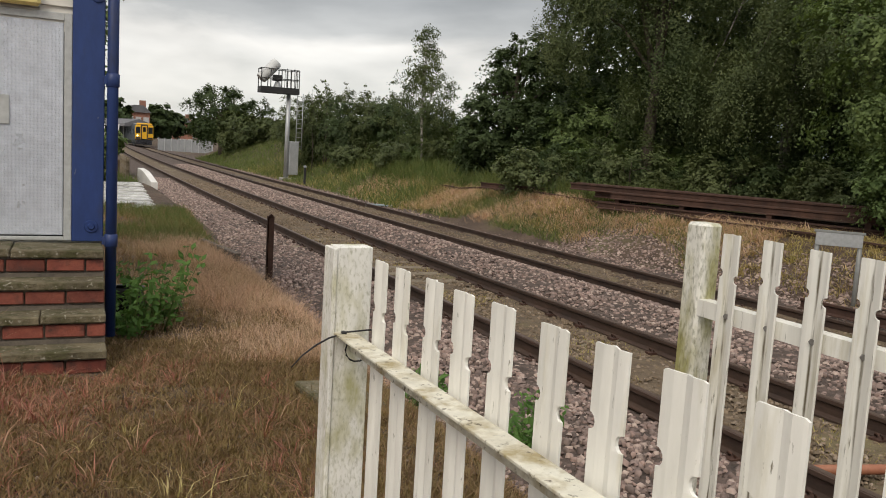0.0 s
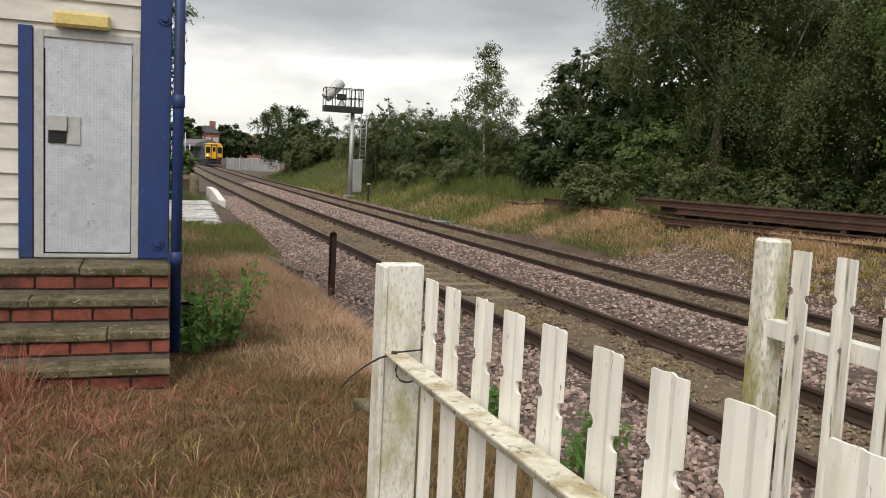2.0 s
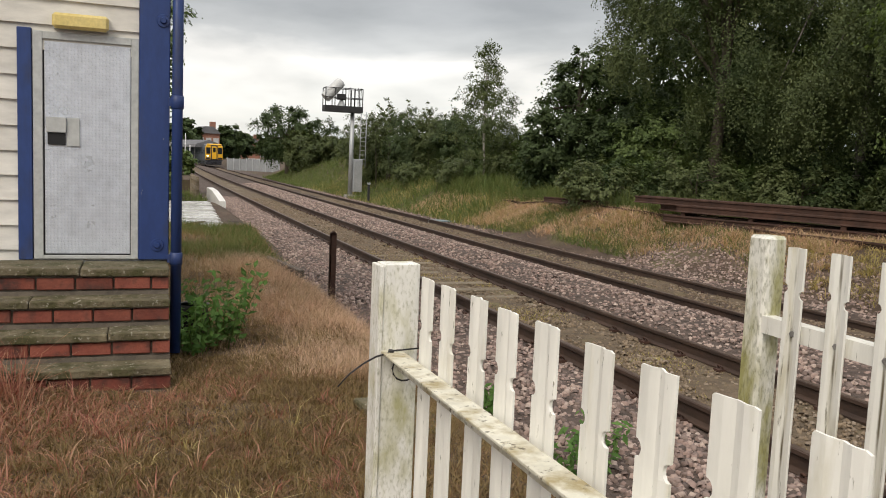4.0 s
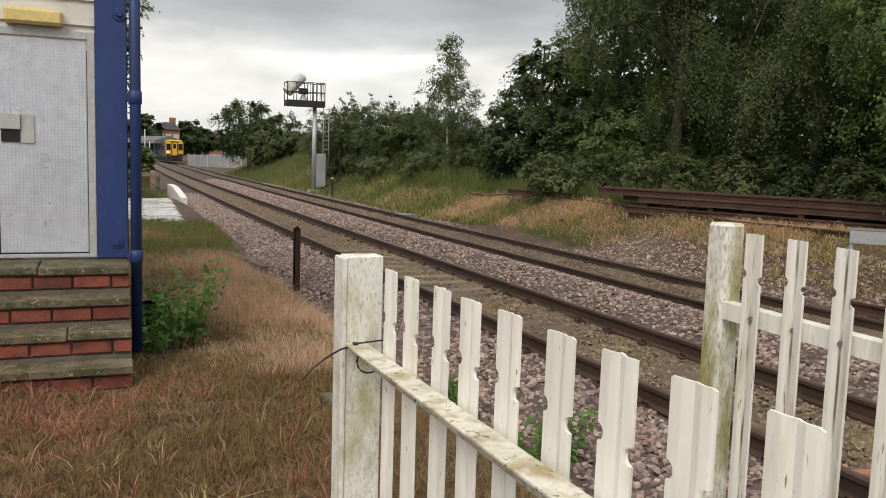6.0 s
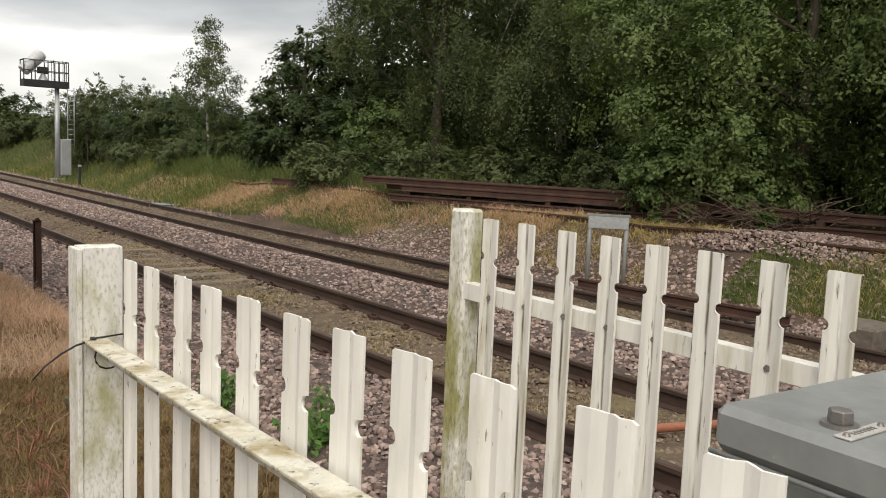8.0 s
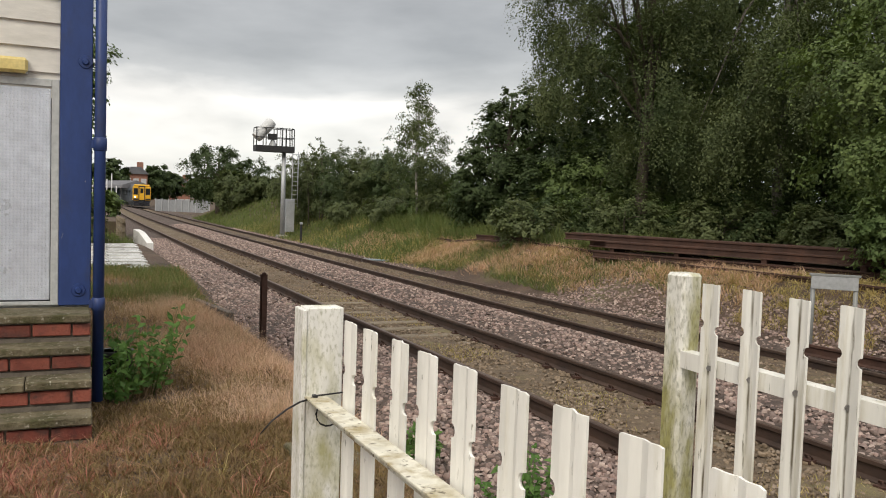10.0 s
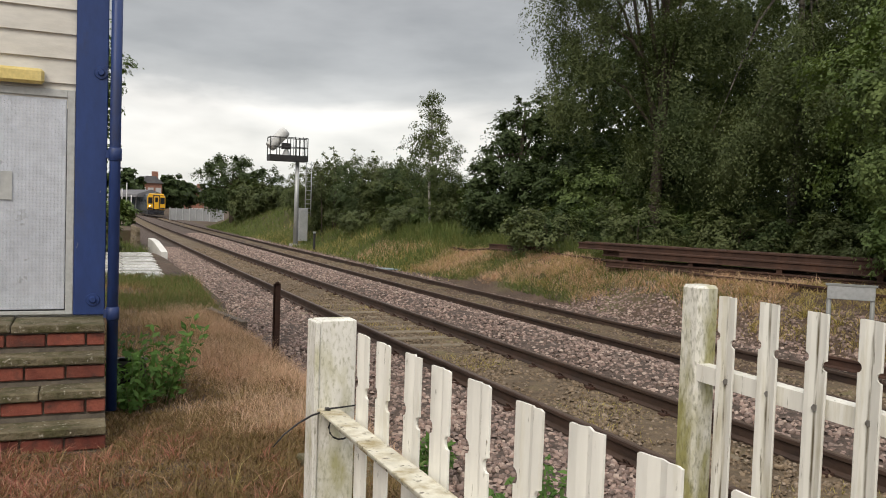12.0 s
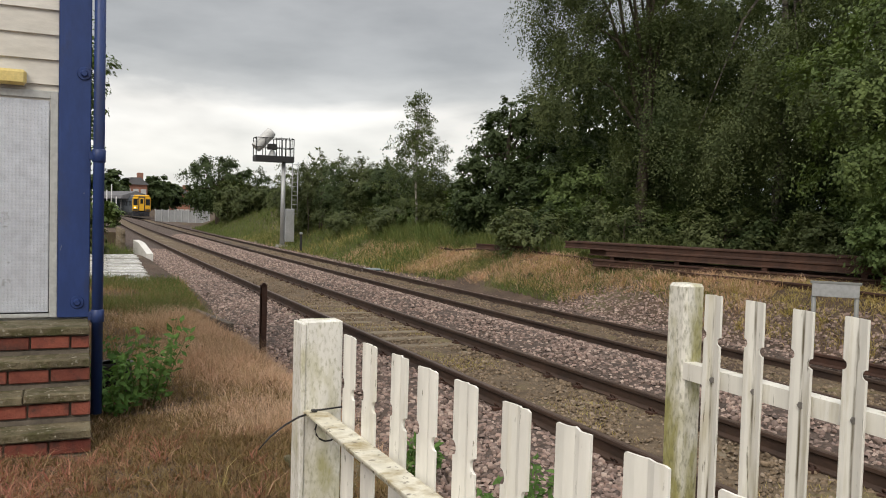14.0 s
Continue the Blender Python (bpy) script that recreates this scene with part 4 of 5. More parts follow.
def rail_pile():
    """Old rails stacked on bearers, along the disused siding."""
    ang = math.degrees(math.atan2(2.2, 7.0))
    c = Vector((13.35, 14.6, 0))
    z0 = 0.72
    t = thing("rail_stack", "stack of old rusted rails laid on bearers", "rails", at=(c.x, c.y, z0))
    t.rotation_euler = (0, 0, radians(ang))
    rng = random.Random(5)
    for k, y in enumerate((-3.2, -1.2, 0.9, 2.7)):
        part("bearer", boxed(-0.7, y - 0.1, -0.25, 0.6, y + 0.1, 0.02), M_RUST, t)
        part("bearer", boxed(-0.75, y - 0.06, 0.17, 0.5, y + 0.06, 0.27), M_RUST, t)
    for layer, (z, xs, shift) in enumerate(((0.17, (-0.8, -0.6, -0.4, -0.2, 0.0, 0.25, 0.45), -0.9), (0.42, (-0.7, -0.5, -0.28, -0.05, 0.2, 0.4), -0.5), (0.57, (-0.6, -0.3, 0.0), 0.05))):
        for x in xs:
            L = rng.uniform(7.0, 8.2) if layer < 2 else rng.uniform(8, 8.6)
            rail_piece("old_rail", L, t, pose(x, shift + rng.uniform(-0.4, 0.4), z, 0, rng.uniform(-3, 3), rng.uniform(-0.4, 0.4)))
    t2 = thing("rail_stack", "second stack of rusted rails under overhanging branches", "rails", at=(14.75, 7.2, 0.74))
    t2.rotation_euler = (0, 0, radians(ang - 8))
    for y in (-2.5, 0.5, 2.6):
        part("bearer", boxed(-0.6, y - 0.1, -0.3, 0.6, y + 0.1, 0.02), M_RUST, t2)
        part("bearer", boxed(-0.5, y - 0.06, 0.17, 0.3, y + 0.06, 0.26), M_RUST, t2)
    for z, xs in ((0.17, (-0.5, -0.3, -0.1, 0.15)), (0.42, (-0.35, -0.1))):
        for x in xs:
            rail_piece("old_rail", rng.uniform(6.5, 8), t2, pose(x, rng.uniform(-0.3, 0.3), z, 0, rng.uniform(-3, 3), rng.uniform(-0.4, 0.4)))
    # disused siding rails
    for off in (0.0, 1.5):
        pts = [(12.2 + off * (0.4 + 0.6 * float(sstep(24, 16, y))) + 0.1 * math.sin(y * 0.2), y, 0) for y in np.arange(-2, 29, 1.5)]
        bm = bmesh.new()
        path = [(x, y, gz(x, y) + (0.11 if off == 0 else 0.02)) for x, y, _ in pts]
        prism(bm, RAIL_FOOT, path)
        ob = part("siding_rail", bm, M_RUST)
        tagged(ob, "rusted rail of a disused siding, half sunk in grass", "rail", "siding rails")
    ob = rail_piece("loose_rail", 4.4, None, pose(12.2, 21.6, gz(12.2, 21.6) + 0.2, 0, 4, 17.4))
    tagged(ob, "rusted length of rail lying in dry grass on the bank", "rail")
    ob = rail_piece("loose_rail", 3.6, None, pose(10.0, 7.6, -0.02, 0, 2, 3))
    tagged(ob, "loose rusty length of rail lying on the ballast", "rail")


rail_pile()


def small_lineside():
    t = thing("concrete_block", "dark weathered concrete block on the ballast", "block", at=(9.9, 4.75, -0.22))
    part("block", boxed(-0.35, -0.3, 0, 0.35, 0.3, 0.3, 0.03), M_MORTAR, t)
    t = thing("kerb_slab", "mossy concrete kerb slab set in dry grass", "slab", at=(1.18, 4.95, 0.24))
    part("slab", boxed(-0.2, -0.42, 0, 0.2, 0.42, 0.1, 0.012, m=pose(0, 0, 0, 0, 4, 6)), M_SLAB, t)
    bm = bmesh.new(); tube(bm, [(0, -0.85, 0), (0.02, 0, 0.01), (0, 0.85, 0)], 0.035, 10)
    ob = part("pipe", bm, mat("orange_pipe", (0.3, 0.11, 0.06), (0.38, 0.16, 0.09), 3, 0.6))
    ob.matrix_basis = pose(4.85, 3.85, -0.11, 0, 0, 72)
    tagged(ob, "faded orange cable duct lying across the track", "pipe")
    # dark timber edging
    ob = part("edging_board", boxed(-0.05, -0.9, 0, 0.05, 0.9, 0.12, 0.01), M_MORTAR)
    ob.matrix_basis = pose(1.72, 13.1, gz(1.72, 13.1) + 0.02, 0, 0, 8)
    tagged(ob, "old timber edging board in the grass", "board")


small_lineside()


def brushwood(x, y, seed):
    z = gz(x, y)
    t = thing("brushwood_heap", "tangled heap of dead brown twigs beside the stacked rails", "brushwood", at=(x, y, z))
    rng = random.Random(seed)
    dead = mat("dead_twigs", (0.09, 0.06, 0.045), (0.2, 0.14, 0.1), 5, 0.9, bump=0.3)
    for k in range(70):
        a, r, l = rng.uniform(0, 6.28), rng.uniform(0, 0.7), rng.uniform(0.5, 1.3)
        p = Vector((r * math.cos(a), r * math.sin(a), rng.uniform(0.0, 0.3)))
        b = a + rng.uniform(-1.4, 1.4)
        e = p + Vector((math.cos(b), math.sin(b), rng.uniform(-0.1, 0.6))) * l
        e.z = max(e.z, 0.02)
        m = p.lerp(e, 0.5) + Vector((rng.uniform(-0.1, 0.1), rng.uniform(-0.1, 0.1), rng.uniform(0.02, 0.16)))
        part("twig", tube(bmesh.new(), [p, m, e], [0.012, 0.009, 0.004], 4), dead, t)


brushwood(13.75, 9.6, 1)
brushwood(14.2, 8.2, 2)


def drain_gully():
    t = thing("drain_gully", "dark plastic gully pot under the drainpipe", "drain", at=(0.08, 7.75, gz(0.08, 7.75) - 0.03))
    bm = bmesh.new(); tube(bm, [(0, 0, 0), (0, 0, 0.26), (0, 0, 0.3), (0, 0, 0.3), (0, 0, 0.2)], [0.13, 0.13, 0.145, 0.11, 0.1], 18)
    part("pot", bm, M_BLACK, t)


drain_gully()


def paved_platform():
    t = thing("paved_ramp", "pale wet paving slabs at the foot of the platform ramp", "paving", kind="structure", at=(0.6, 22.0, 0.0))
    me = []
    for k in range(3):
        b = boxed(-0.44, -0.44, -0.1, 0.44, 0.44, 0.0, 0.012)
        q = bpy.data.meshes.new("paving_slab"); b.to_mesh(q); b.free(); q.materials.append(M_WETSLAB); me.append(q)
    rng = random.Random(9)
    for i in range(6):
        for j in range(9):
            x, y = -3.2 + i * 0.9 + 0.03 * j, -1.9 + j * 0.95
            if x > 0.66 + 0.05 * j:
                continue
            piece("paving_slab", me[(i + j) % 3], t, pose(x, y, 0.265 + 0.012 * j + rng.uniform(-0.012, 0.01), rng.uniform(-0.8, 0.8), rng.uniform(-0.8, 0.8), 4))
    t2 = thing("ramp_edge", "white-painted curved edging at the platform end", "kerb", at=(2.2, 31.0, 0.25))
    white = mat("white_kerb", (0.72, 0.71, 0.68), (0.8, 0.79, 0.76), 2, 0.6)
    bm = prism(bmesh.new(), [(-0.11, -0.5), (0.11, -0.5), (0.11, 0.04), (-0.11, 0.04)], [(0.12, -0.9, -0.02), (0.08, 0.0, 0.1), (-0.02, 0.8, 0.28), (-0.16, 1.3, 0.36)])
    part("kerb", bm, white, t2)
    t3 = thing("platform", "low old platform with grass on top beside the track", "platform", kind="structure", at=(0.6, 60, 0))
    bm = bmesh.new()
    prism(bm, [(-4.5, -0.5), (1.0, -0.5), (1.0, 0.75), (0.85, 0.8), (-4.5, 0.8)], [(0.2 + float(drift(60 + y)), y, 0) for y in np.arange(-24, 60, 4.0)])
    part("platform_body", bm, M_SOIL, t3)
    # low rail fence at the ramp
    t4 = thing("timber_barrier", "weathered low timber barrier at the ramp", "fence", at=(1.55, 31.5, 0.3))
    for k in range(4):
        part("post", boxed(-0.06, k * 1.2 - 0.06, -0.2, 0.06, k * 1.2 + 0.06, 0.75, 0.01), M_SLEEPER, t4)
    for z in (0.35, 0.65):
        part("rail", boxed(-0.04, -0.2, z - 0.06, 0.04, 3.8, z + 0.06), M_SLEEPER, t4)


paved_platform()


# ---- plants ----
def leaf_verts(c, size, rng, droop=0.0, aspect=0.55, face=None):
    """Four corners a leaf; face gives the way its upper side tends to look."""
    n = len(c)
    if face is None:
        face = rng.normal(size=(n, 3))
    nrm = face / np.linalg.norm(face, axis=1, keepdims=True)
    a = np.cross(nrm, rng.normal(size=(n, 3))); a[:, 2] -= droop
    a /= np.linalg.norm(a, axis=1, keepdims=True)
    b = np.cross(nrm, a); b /= np.linalg.norm(b, axis=1, keepdims=True)
    L = (size * rng.uniform(0.6, 1.3, n))[:, None]
    v = np.stack([c - a * L * 0.5, c + b * L * aspect * 0.5 + nrm * L * 0.1, c + a * L * 0.5, c - b * L * aspect * 0.5 + nrm * L * 0.1], 1)
    return v.reshape(-1, 3)


def crown_points(rng, blobs, per, weep):
    """Leaves in sprays: clumps of twigs round the outside of each mass, with a thin filling inside."""
    pts, face = [], []
    up = np.array([0, 0, 1.0])
    for x, y, z, rx, ry, rz, n in blobs:
        R, rad = np.array([rx, ry, rz]), (rx * ry * rz) ** (1 / 3)
        rc = float(np.clip(0.24 * rad, min(0.2, 0.6 * rad), 0.7))
        nc = int(np.clip(2.3 * (rad / rc) ** 2, 6, 120))
        d = rng.normal(size=(nc, 3)); d /= np.linalg.norm(d, axis=1, keepdims=True)
        r = 0.55 + 0.45 * np.sqrt(rng.random(nc))
        c = np.array([x, y, z]) + d * (r * (1 + 0.14 * np.sin(d[:, 0] * 5 + x) * np.cos(d[:, 2] * 6 + y)))[:, None] * R
        share = rng.uniform(0.45, 1.6, nc)
        m = np.maximum(12, (0.88 * n * per * share / share.sum())).astype(int)
        nt = 1 + m // 14
        tc = np.repeat(np.arange(nc), nt)
        k = len(tc)
        way = 0.6 * d[tc] + rng.normal(0, 0.6, (k, 3)) + 0.2 * up
        way /= np.linalg.norm(way, axis=1, keepdims=True)
        tl = np.repeat(rc * rng.uniform(0.8, 1.7, nc), nt) * rng.uniform(0.5, 1.4, k)
        lt = np.repeat(np.arange(k), 14)
        q = len(lt)
        t = rng.random(q) ** 0.75
        if weep:
            st = c[tc] + rng.normal(0, rc * 0.55, (k, 3)) * np.array([1, 1, 0.55])
            ln = weep * np.repeat(rng.uniform(0.3, 1.0, nc), nt) * rng.uniform(0.35, 1.0, k)
            p = st[lt] + way[lt] * np.array([1, 1, 0.2]) * (0.28 * t)[:, None] - up * (t * ln[lt])[:, None] + rng.normal(0, 0.05, (q, 3))
        else:
            p = c[tc][lt] + way[lt] * (tl[lt] * (0.15 + 0.85 * t))[:, None] - up * (0.3 * tl[lt] * t * t)[:, None] + rng.normal(0, 0.06 * rc + 0.025, (q, 3))
        pts.append(p)
        face.append(up * (1.1 - 0.7 * t)[:, None] + 0.5 * d[tc][lt] + 0.35 * way[lt] + rng.normal(0, 0.3, (q, 3)))
        w = int(0.12 * n * per)
        e = rng.normal(size=(w, 3)); e /= np.linalg.norm(e, axis=1, keepdims=True)
        pts.append(np.array([x, y, z]) + e * (0.85 * rng.random(w) ** 0.4)[:, None] * R)
        face.append(rng.normal(size=(w, 3)) + 0.5 * up)
    return np.concatenate(pts), np.concatenate(face)


def crown_mesh(name, blobs, per, size, material, seed, weep=0.0, zmin=None, aspect=0.55, simple=False):
    rng = np.random.default_rng(seed)
    pts, face = crown_points(rng, blobs, per, weep)
    if zmin is not None:
        keep = pts[:, 2] > zmin
        pts, face = pts[keep], face[keep]
    v = leaf_verts(pts, size, rng, 0.7 if weep else 0.15, aspect, face)
    if simple:
        return raw_mesh(name, v.reshape(-1, 4, 3)[:, (0, 1, 3)].reshape(-1, 3), [(0, 1, 2)], 3, material)
    return raw_mesh(name, v, [(0, 1, 2, 3)], 4, material)


def tree(label, x, y, top, trunk_r, blobs, per, size, material, seed, weep=0.0, bark=None, name="tree", zmin=None, category="tree", group="", limbs=9, simple=False):
    """blobs are set out from the trunk's foot, heights above the ground."""
    z = gz(x, y) - 0.05
    t = thing(name, label, category, group, at=(x, y, z))
    rng = random.Random(seed)
    bm = bmesh.new()
    pts = [(0, 0, 0)]
    for k in range(1, 7):
        pts.append((pts[-1][0] + rng.uniform(-0.12, 0.12) * top / 10, pts[-1][1] + rng.uniform(-0.12, 0.12) * top / 10, top * 0.92 * k / 6))
    tube(bm, pts, [trunk_r * (1.15 - 1.05 * k / 6) for k in range(7)], 8)
    for k in range(limbs):
        q = rng.choice(blobs)
        s = rng.uniform(0.2, 0.75)
        i = min(5, int(s * 6)); a = Vector(pts[i]).lerp(Vector(pts[i + 1]), s * 6 - i)
        e = Vector((q[0] + rng.uniform(-0.7, 0.7) * q[3], q[1] + rng.uniform(-0.7, 0.7) * q[4], q[2] + rng.uniform(-0.3, 0.7) * q[5]))
        m = a.lerp(e, 0.5) + Vector((0, 0, 0.12 * (e - a).length))
        tube(bm, [a, m, e], [trunk_r * 0.42 * (1 - s * 0.5), trunk_r * 0.25, trunk_r * 0.06], 5)
    part("trunk", bm, bark or M_BARK, t)
    me = crown_mesh("crown", blobs, per, size * (1.5 if simple else 1.0), material, seed, weep, zmin, 0.75 if simple else 0.55, simple)
    ob = new("crown", me); ob.parent = t
    return t


def shrub(label, x, y, r, h, n, per, size, material, seed, name="shrub", weep=0.0, group=""):
    blobs = [(0, 0, h * 0.45, r, r, h * 0.5, n), (r * 0.5, -r * 0.3, h * 0.3, r * 0.6, r * 0.6, h * 0.33, n // 3), (-r * 0.5, r * 0.2, h * 0.6, r * 0.5, r * 0.5, h * 0.42, n // 3)]
    return tree(label, x, y, h * 0.75, 0.04 + 0.012 * h, blobs, per, size, material, seed, weep, None, name, 0.02, "shrub", group, 6, True)


def polar(az, r):
    return -0.33 + r * math.sin(radians(az)), 0.2 + r * math.cos(radians(az))


# weeping birches behind the rail stack
x, y = polar(37.8, 27.5)
tree("tall weeping birch with hanging strands of small leaves", x, y, 14, 0.2,
     [(-1.2, 0.9, 9.2, 2.6, 2.6, 3.2, 470), (1.0, -0.8, 5.8, 2.6, 2.2, 2.6, 460), (-0.8, 0.6, 12.0, 2.3, 2.3, 2.6, 240), (-1.9, 1.5, 6.6, 1.2, 1.2, 2.8, 200), (0.2, -0.6, 3.6, 2.0, 1.6, 1.2, 150)], 100, 0.08, M_LBIRCH, 11, 2.0, M_BARK, "birch_tree", 1.2, group="birch trees", limbs=16)
x, y = polar(46.3, 27)
tree("tall weeping birch with dark drooping branches", x, y, 15, 0.15,
     [(0.0, 0.0, 9.5, 3.6, 3.6, 3.6, 560), (-1.4, -1.8, 5.6, 2.0, 1.6, 1.7, 260), (1.7, 0.6, 5.4, 2.4, 2.4, 2.4, 360), (0, 0, 13, 2.6, 2.6, 2.6, 240), (-2.2, -0.4, 3.8, 1.6, 1.6, 1.2, 130)], 100, 0.08, M_LBIRCH, 12, 2.0, M_BIRCHOLD, "birch_tree", 1.5, group="birch trees", limbs=9)
# dark broad-leaved tree beside them
x, y = polar(28.9, 31)
tree("dark dense sycamore-like tree beside the birch", x, y, 5.8, 0.2,
     [(0, 0, 3.2, 1.7, 1.7, 2.0, 240), (1.6, -1.0, 3.0, 1.9, 1.9, 2.3, 260), (-0.9, 0.5, 1.9, 1.3, 1.3, 1.4, 170), (0.4, -0.2, 4.9, 0.8, 0.8, 0.9, 50)], 80, 0.13, M_LDARK, 13, 0, M_BARK, "broadleaf_tree")
# filler trees behind
for k, (az, r, h) in enumerate(((36.5, 36, 9), (42, 36, 12), (52, 34, 12), (58, 30, 12), (66, 26, 12), (74, 23, 11))):
    x, y = polar(az, r)
    tree("dark leafy tree in the belt behind the railway", x, y, h, 0.2, [(0, 0, h * 0.6, 3.4, 3.4, h * 0.42, 420), (0, 0, h * 0.24, 3.8, 3.2, h * 0.26, 420)], 44, 0.26, M_LDARK, 20 + k, 0, M_BARK, "broadleaf_tree", 0.3, group="tree belt", simple=True)
# leafy green tree leaning over the rails
x, y = polar(61.5, 18.6)
tree("leafy green tree with branches hanging over the rails", x, y, 10, 0.16,
     [(0.0, 0.0, 5.4, 3.3, 3.3, 3.2, 420), (-1.9, 0.6, 2.6, 1.5, 1.5, 1.5, 170), (-1.6, 2.6, 3.8, 1.7, 1.7, 2.3, 220), (1.0, -2.4, 3.6, 2.4, 2.2, 2.6, 260), (0.4, 1.2, 8.0, 2.6, 2.6, 2.4, 200)], 84, 0.1, M_LGREEN, 31, 0, M_BARK, "broadleaf_tree", 0.1, limbs=14)
for k, (x, y, r, h) in enumerate(((14.0, 10.6, 0.9, 2.1), (14.9, 9.3, 1.0, 2.4), (14.6, 4.6, 1.1, 1.8), (15.6, 3.0, 1.2, 2.2))):
    shrub("leafy branches drooping over the stacked rails", x, y, r, h, 150, 60, 0.08, M_LGREEN, 210 + k, "overhanging_shrub", group="overhanging shrubs")
x, y = polar(72, 17.5)
tree("leafy green tree at the end of the siding", x, y, 9, 0.16,
     [(0.0, 0.0, 5.0, 3.0, 3.0, 3.2, 380), (0, 0, 2.2, 2.6, 2.6, 2.0, 240)], 96, 0.09, M_LGREEN, 32, 0, M_BARK, "broadleaf_tree", 0.1)
# shaded shrubs standing between the trunks
for k, (az, r, h, m) in enumerate(((31.5, 29.5, 3.2, M_LDARK), (34.5, 29, 3.6, M_LGREEN), (39.5, 29.5, 3.8, M_LDARK), (42.5, 29, 3.4, M_LGREEN), (44.2, 30, 2.6, M_LDARK), (49.5, 28.5, 3.6, M_LDARK), (53, 26, 3.6, M_LGREEN), (56.5, 24, 3.2, M_LDARK))):
    x, y = polar(az, r)
    shrub("shaded leafy shrub between the tree trunks", x, y, 1.7, h, 260, 44, 0.1, m, 180 + k, "understory_shrub", group="understory shrubs")
# slender birch sapling
x, y = polar(22.6, 36)
g = gz(x, y)
tree("slender young birch with a sparse airy crown", x, y, 7.9 - g, 0.055,
     [(0, 0, 2.2, 1.5, 1.5, 1.4, 190), (0.1, 0, 3.4, 1.25, 1.25, 1.2, 170), (-0.1, 0, 4.5, 0.85, 0.85, 1.1, 100), (0, 0, 5.6, 0.35, 0.35, 0.8, 36)], 28, 0.09, M_LBIRCH, 41, 0.5, M_BIRCHBARK, "birch_sapling", 1.2, limbs=22)
# hedge of shrubs along the bank
for k, (az, r, top, rad, m) in enumerate(((14.6, 52, 4.9, 1.6, M_LBUSH), (16.2, 50, 4.8, 1.7, M_LBUSH), (18.0, 47, 4.5, 1.6, M_LDARK), (19.6, 45, 4.6, 1.6, M_LBUSH), (21.2, 43, 4.4, 1.5, M_LDARK), (23.6, 40, 3.9, 1.5, M_LDARK), (25.2, 36, 3.1, 1.5, M_LBUSH), (17, 56, 5.4, 2.2, M_LDARK), (20.4, 52, 5.0, 2.2, M_LDARK), (22.5, 47, 4.4, 2.0, M_LDARK), (27, 34, 2.8, 1.3, M_LBUSH))):
    x, y = polar(az, r)
    shrub("rough green lineside shrub on the grassy bank", x, y, rad, max(1.2, top - gz(x, y)), 260, 46, 0.085, m, 50 + k, group="bank shrubs")
for k, (az, r, top) in enumerate(((15.2, 49, 5.5), (17.2, 48, 5.4), (18.8, 46, 5.1), (20.3, 44, 5.2), (16.0, 49, 5.8))):
    x, y = polar(az, r); g = gz(x, y)
    tree("thin upright shoots rising out of the hedge", x, y, top - g, 0.03, [(0, 0, (top - g) * 0.8, 0.3, 0.3, 0.9, 22), (0.3, 0.2, (top - g) * 0.65, 0.3, 0.3, 0.7, 16)], 14, 0.13, M_LBUSH, 140 + k, 0, M_BARK, "hedge_shoot", 0.2, "shrub", "bank shrubs", 5)
# brambles below the trees
for k, (az, r, h) in enumerate(((21.0, 38.5, 1.1), (23.4, 37.5, 1.0), (18.2, 43.5, 1.1))):
    x, y = polar(az, r)
    shrub("low bramble bush spreading over the bank", x, y, 1.3, h, 130, 44, 0.085, (M_LBUSH, M_LGREEN, M_LBUSH)[k % 3], 160 + k, "bramble_bush", group="bramble bushes")
for k in range(22):
    az = 30.5 + k * 2.1
    x, y = polar(az, 25.0 - 0.14 * max(0, k - 5) ** 1.25 + (k % 3) * 0.9)
    shrub("low bramble bush at the foot of the trees", x, y, 1.25, 1.3 + 0.6 * (k % 4) / 3, 130, 44, 0.085, (M_LBUSH, M_LDARK, M_LGREEN)[k % 3], 80 + k, "bramble_bush", group="bramble bushes")
# round tree and bush beyond the signal
x, y = polar(9.3, 80)
g = gz(x, y)
tree("dark rounded tree on the embankment", x, y, 6.6 - g, 0.25, [(-0.6, 0, 4.3 - g, 2.4, 2.4, 2.4, 300), (2.6, -1, 3.6 - g, 2.0, 2.0, 2.0, 220)], 60, 0.19, M_LDARK, 60, 0, M_BARK, "broadleaf_tree", 0.2)
for k, (az, r, rad, top) in enumerate(((10.2, 76, 1.6, 4.4), (11.6, 73, 1.6, 3.9), (12.8, 71, 1.6, 3.7), (14.2, 68, 1.7, 3.6), (15.2, 62, 1.6, 3.3))):
    x, y = polar(az, r)
    shrub("bright green bush on the grassy embankment", x, y, rad, max(1.0, top - gz(x, y)), 240, 40, 0.15, M_LBUSH, 64 + k, group="embankment bushes")
# tree beside the cabin
tree("tree behind the cabin with leaves showing past its corner", -2.0, 17.5, 6.0, 0.12,
     [(0, 0, 3.6, 1.9, 1.9, 2.4, 110), (1.5, -0.4, 3.9, 0.8, 0.8, 1.5, 90), (1.95, -0.2, 4.2, 0.45, 0.45, 0.9, 50), (2.0, 0, 3.3, 0.35, 0.35, 0.6, 24)], 40, 0.09, M_LGREEN, 71, 0, M_BARK, "broadleaf_tree", 0.3)
shrub("rough green shrub on the old platform", -0.6, 30, 1.3, 2.2, 140, 36, 0.16, M_LBUSH, 72)
shrub("rough green shrub on the old platform", 0.3, 44, 1.6, 2.4, 140, 36, 0.2, M_LGREEN, 73)


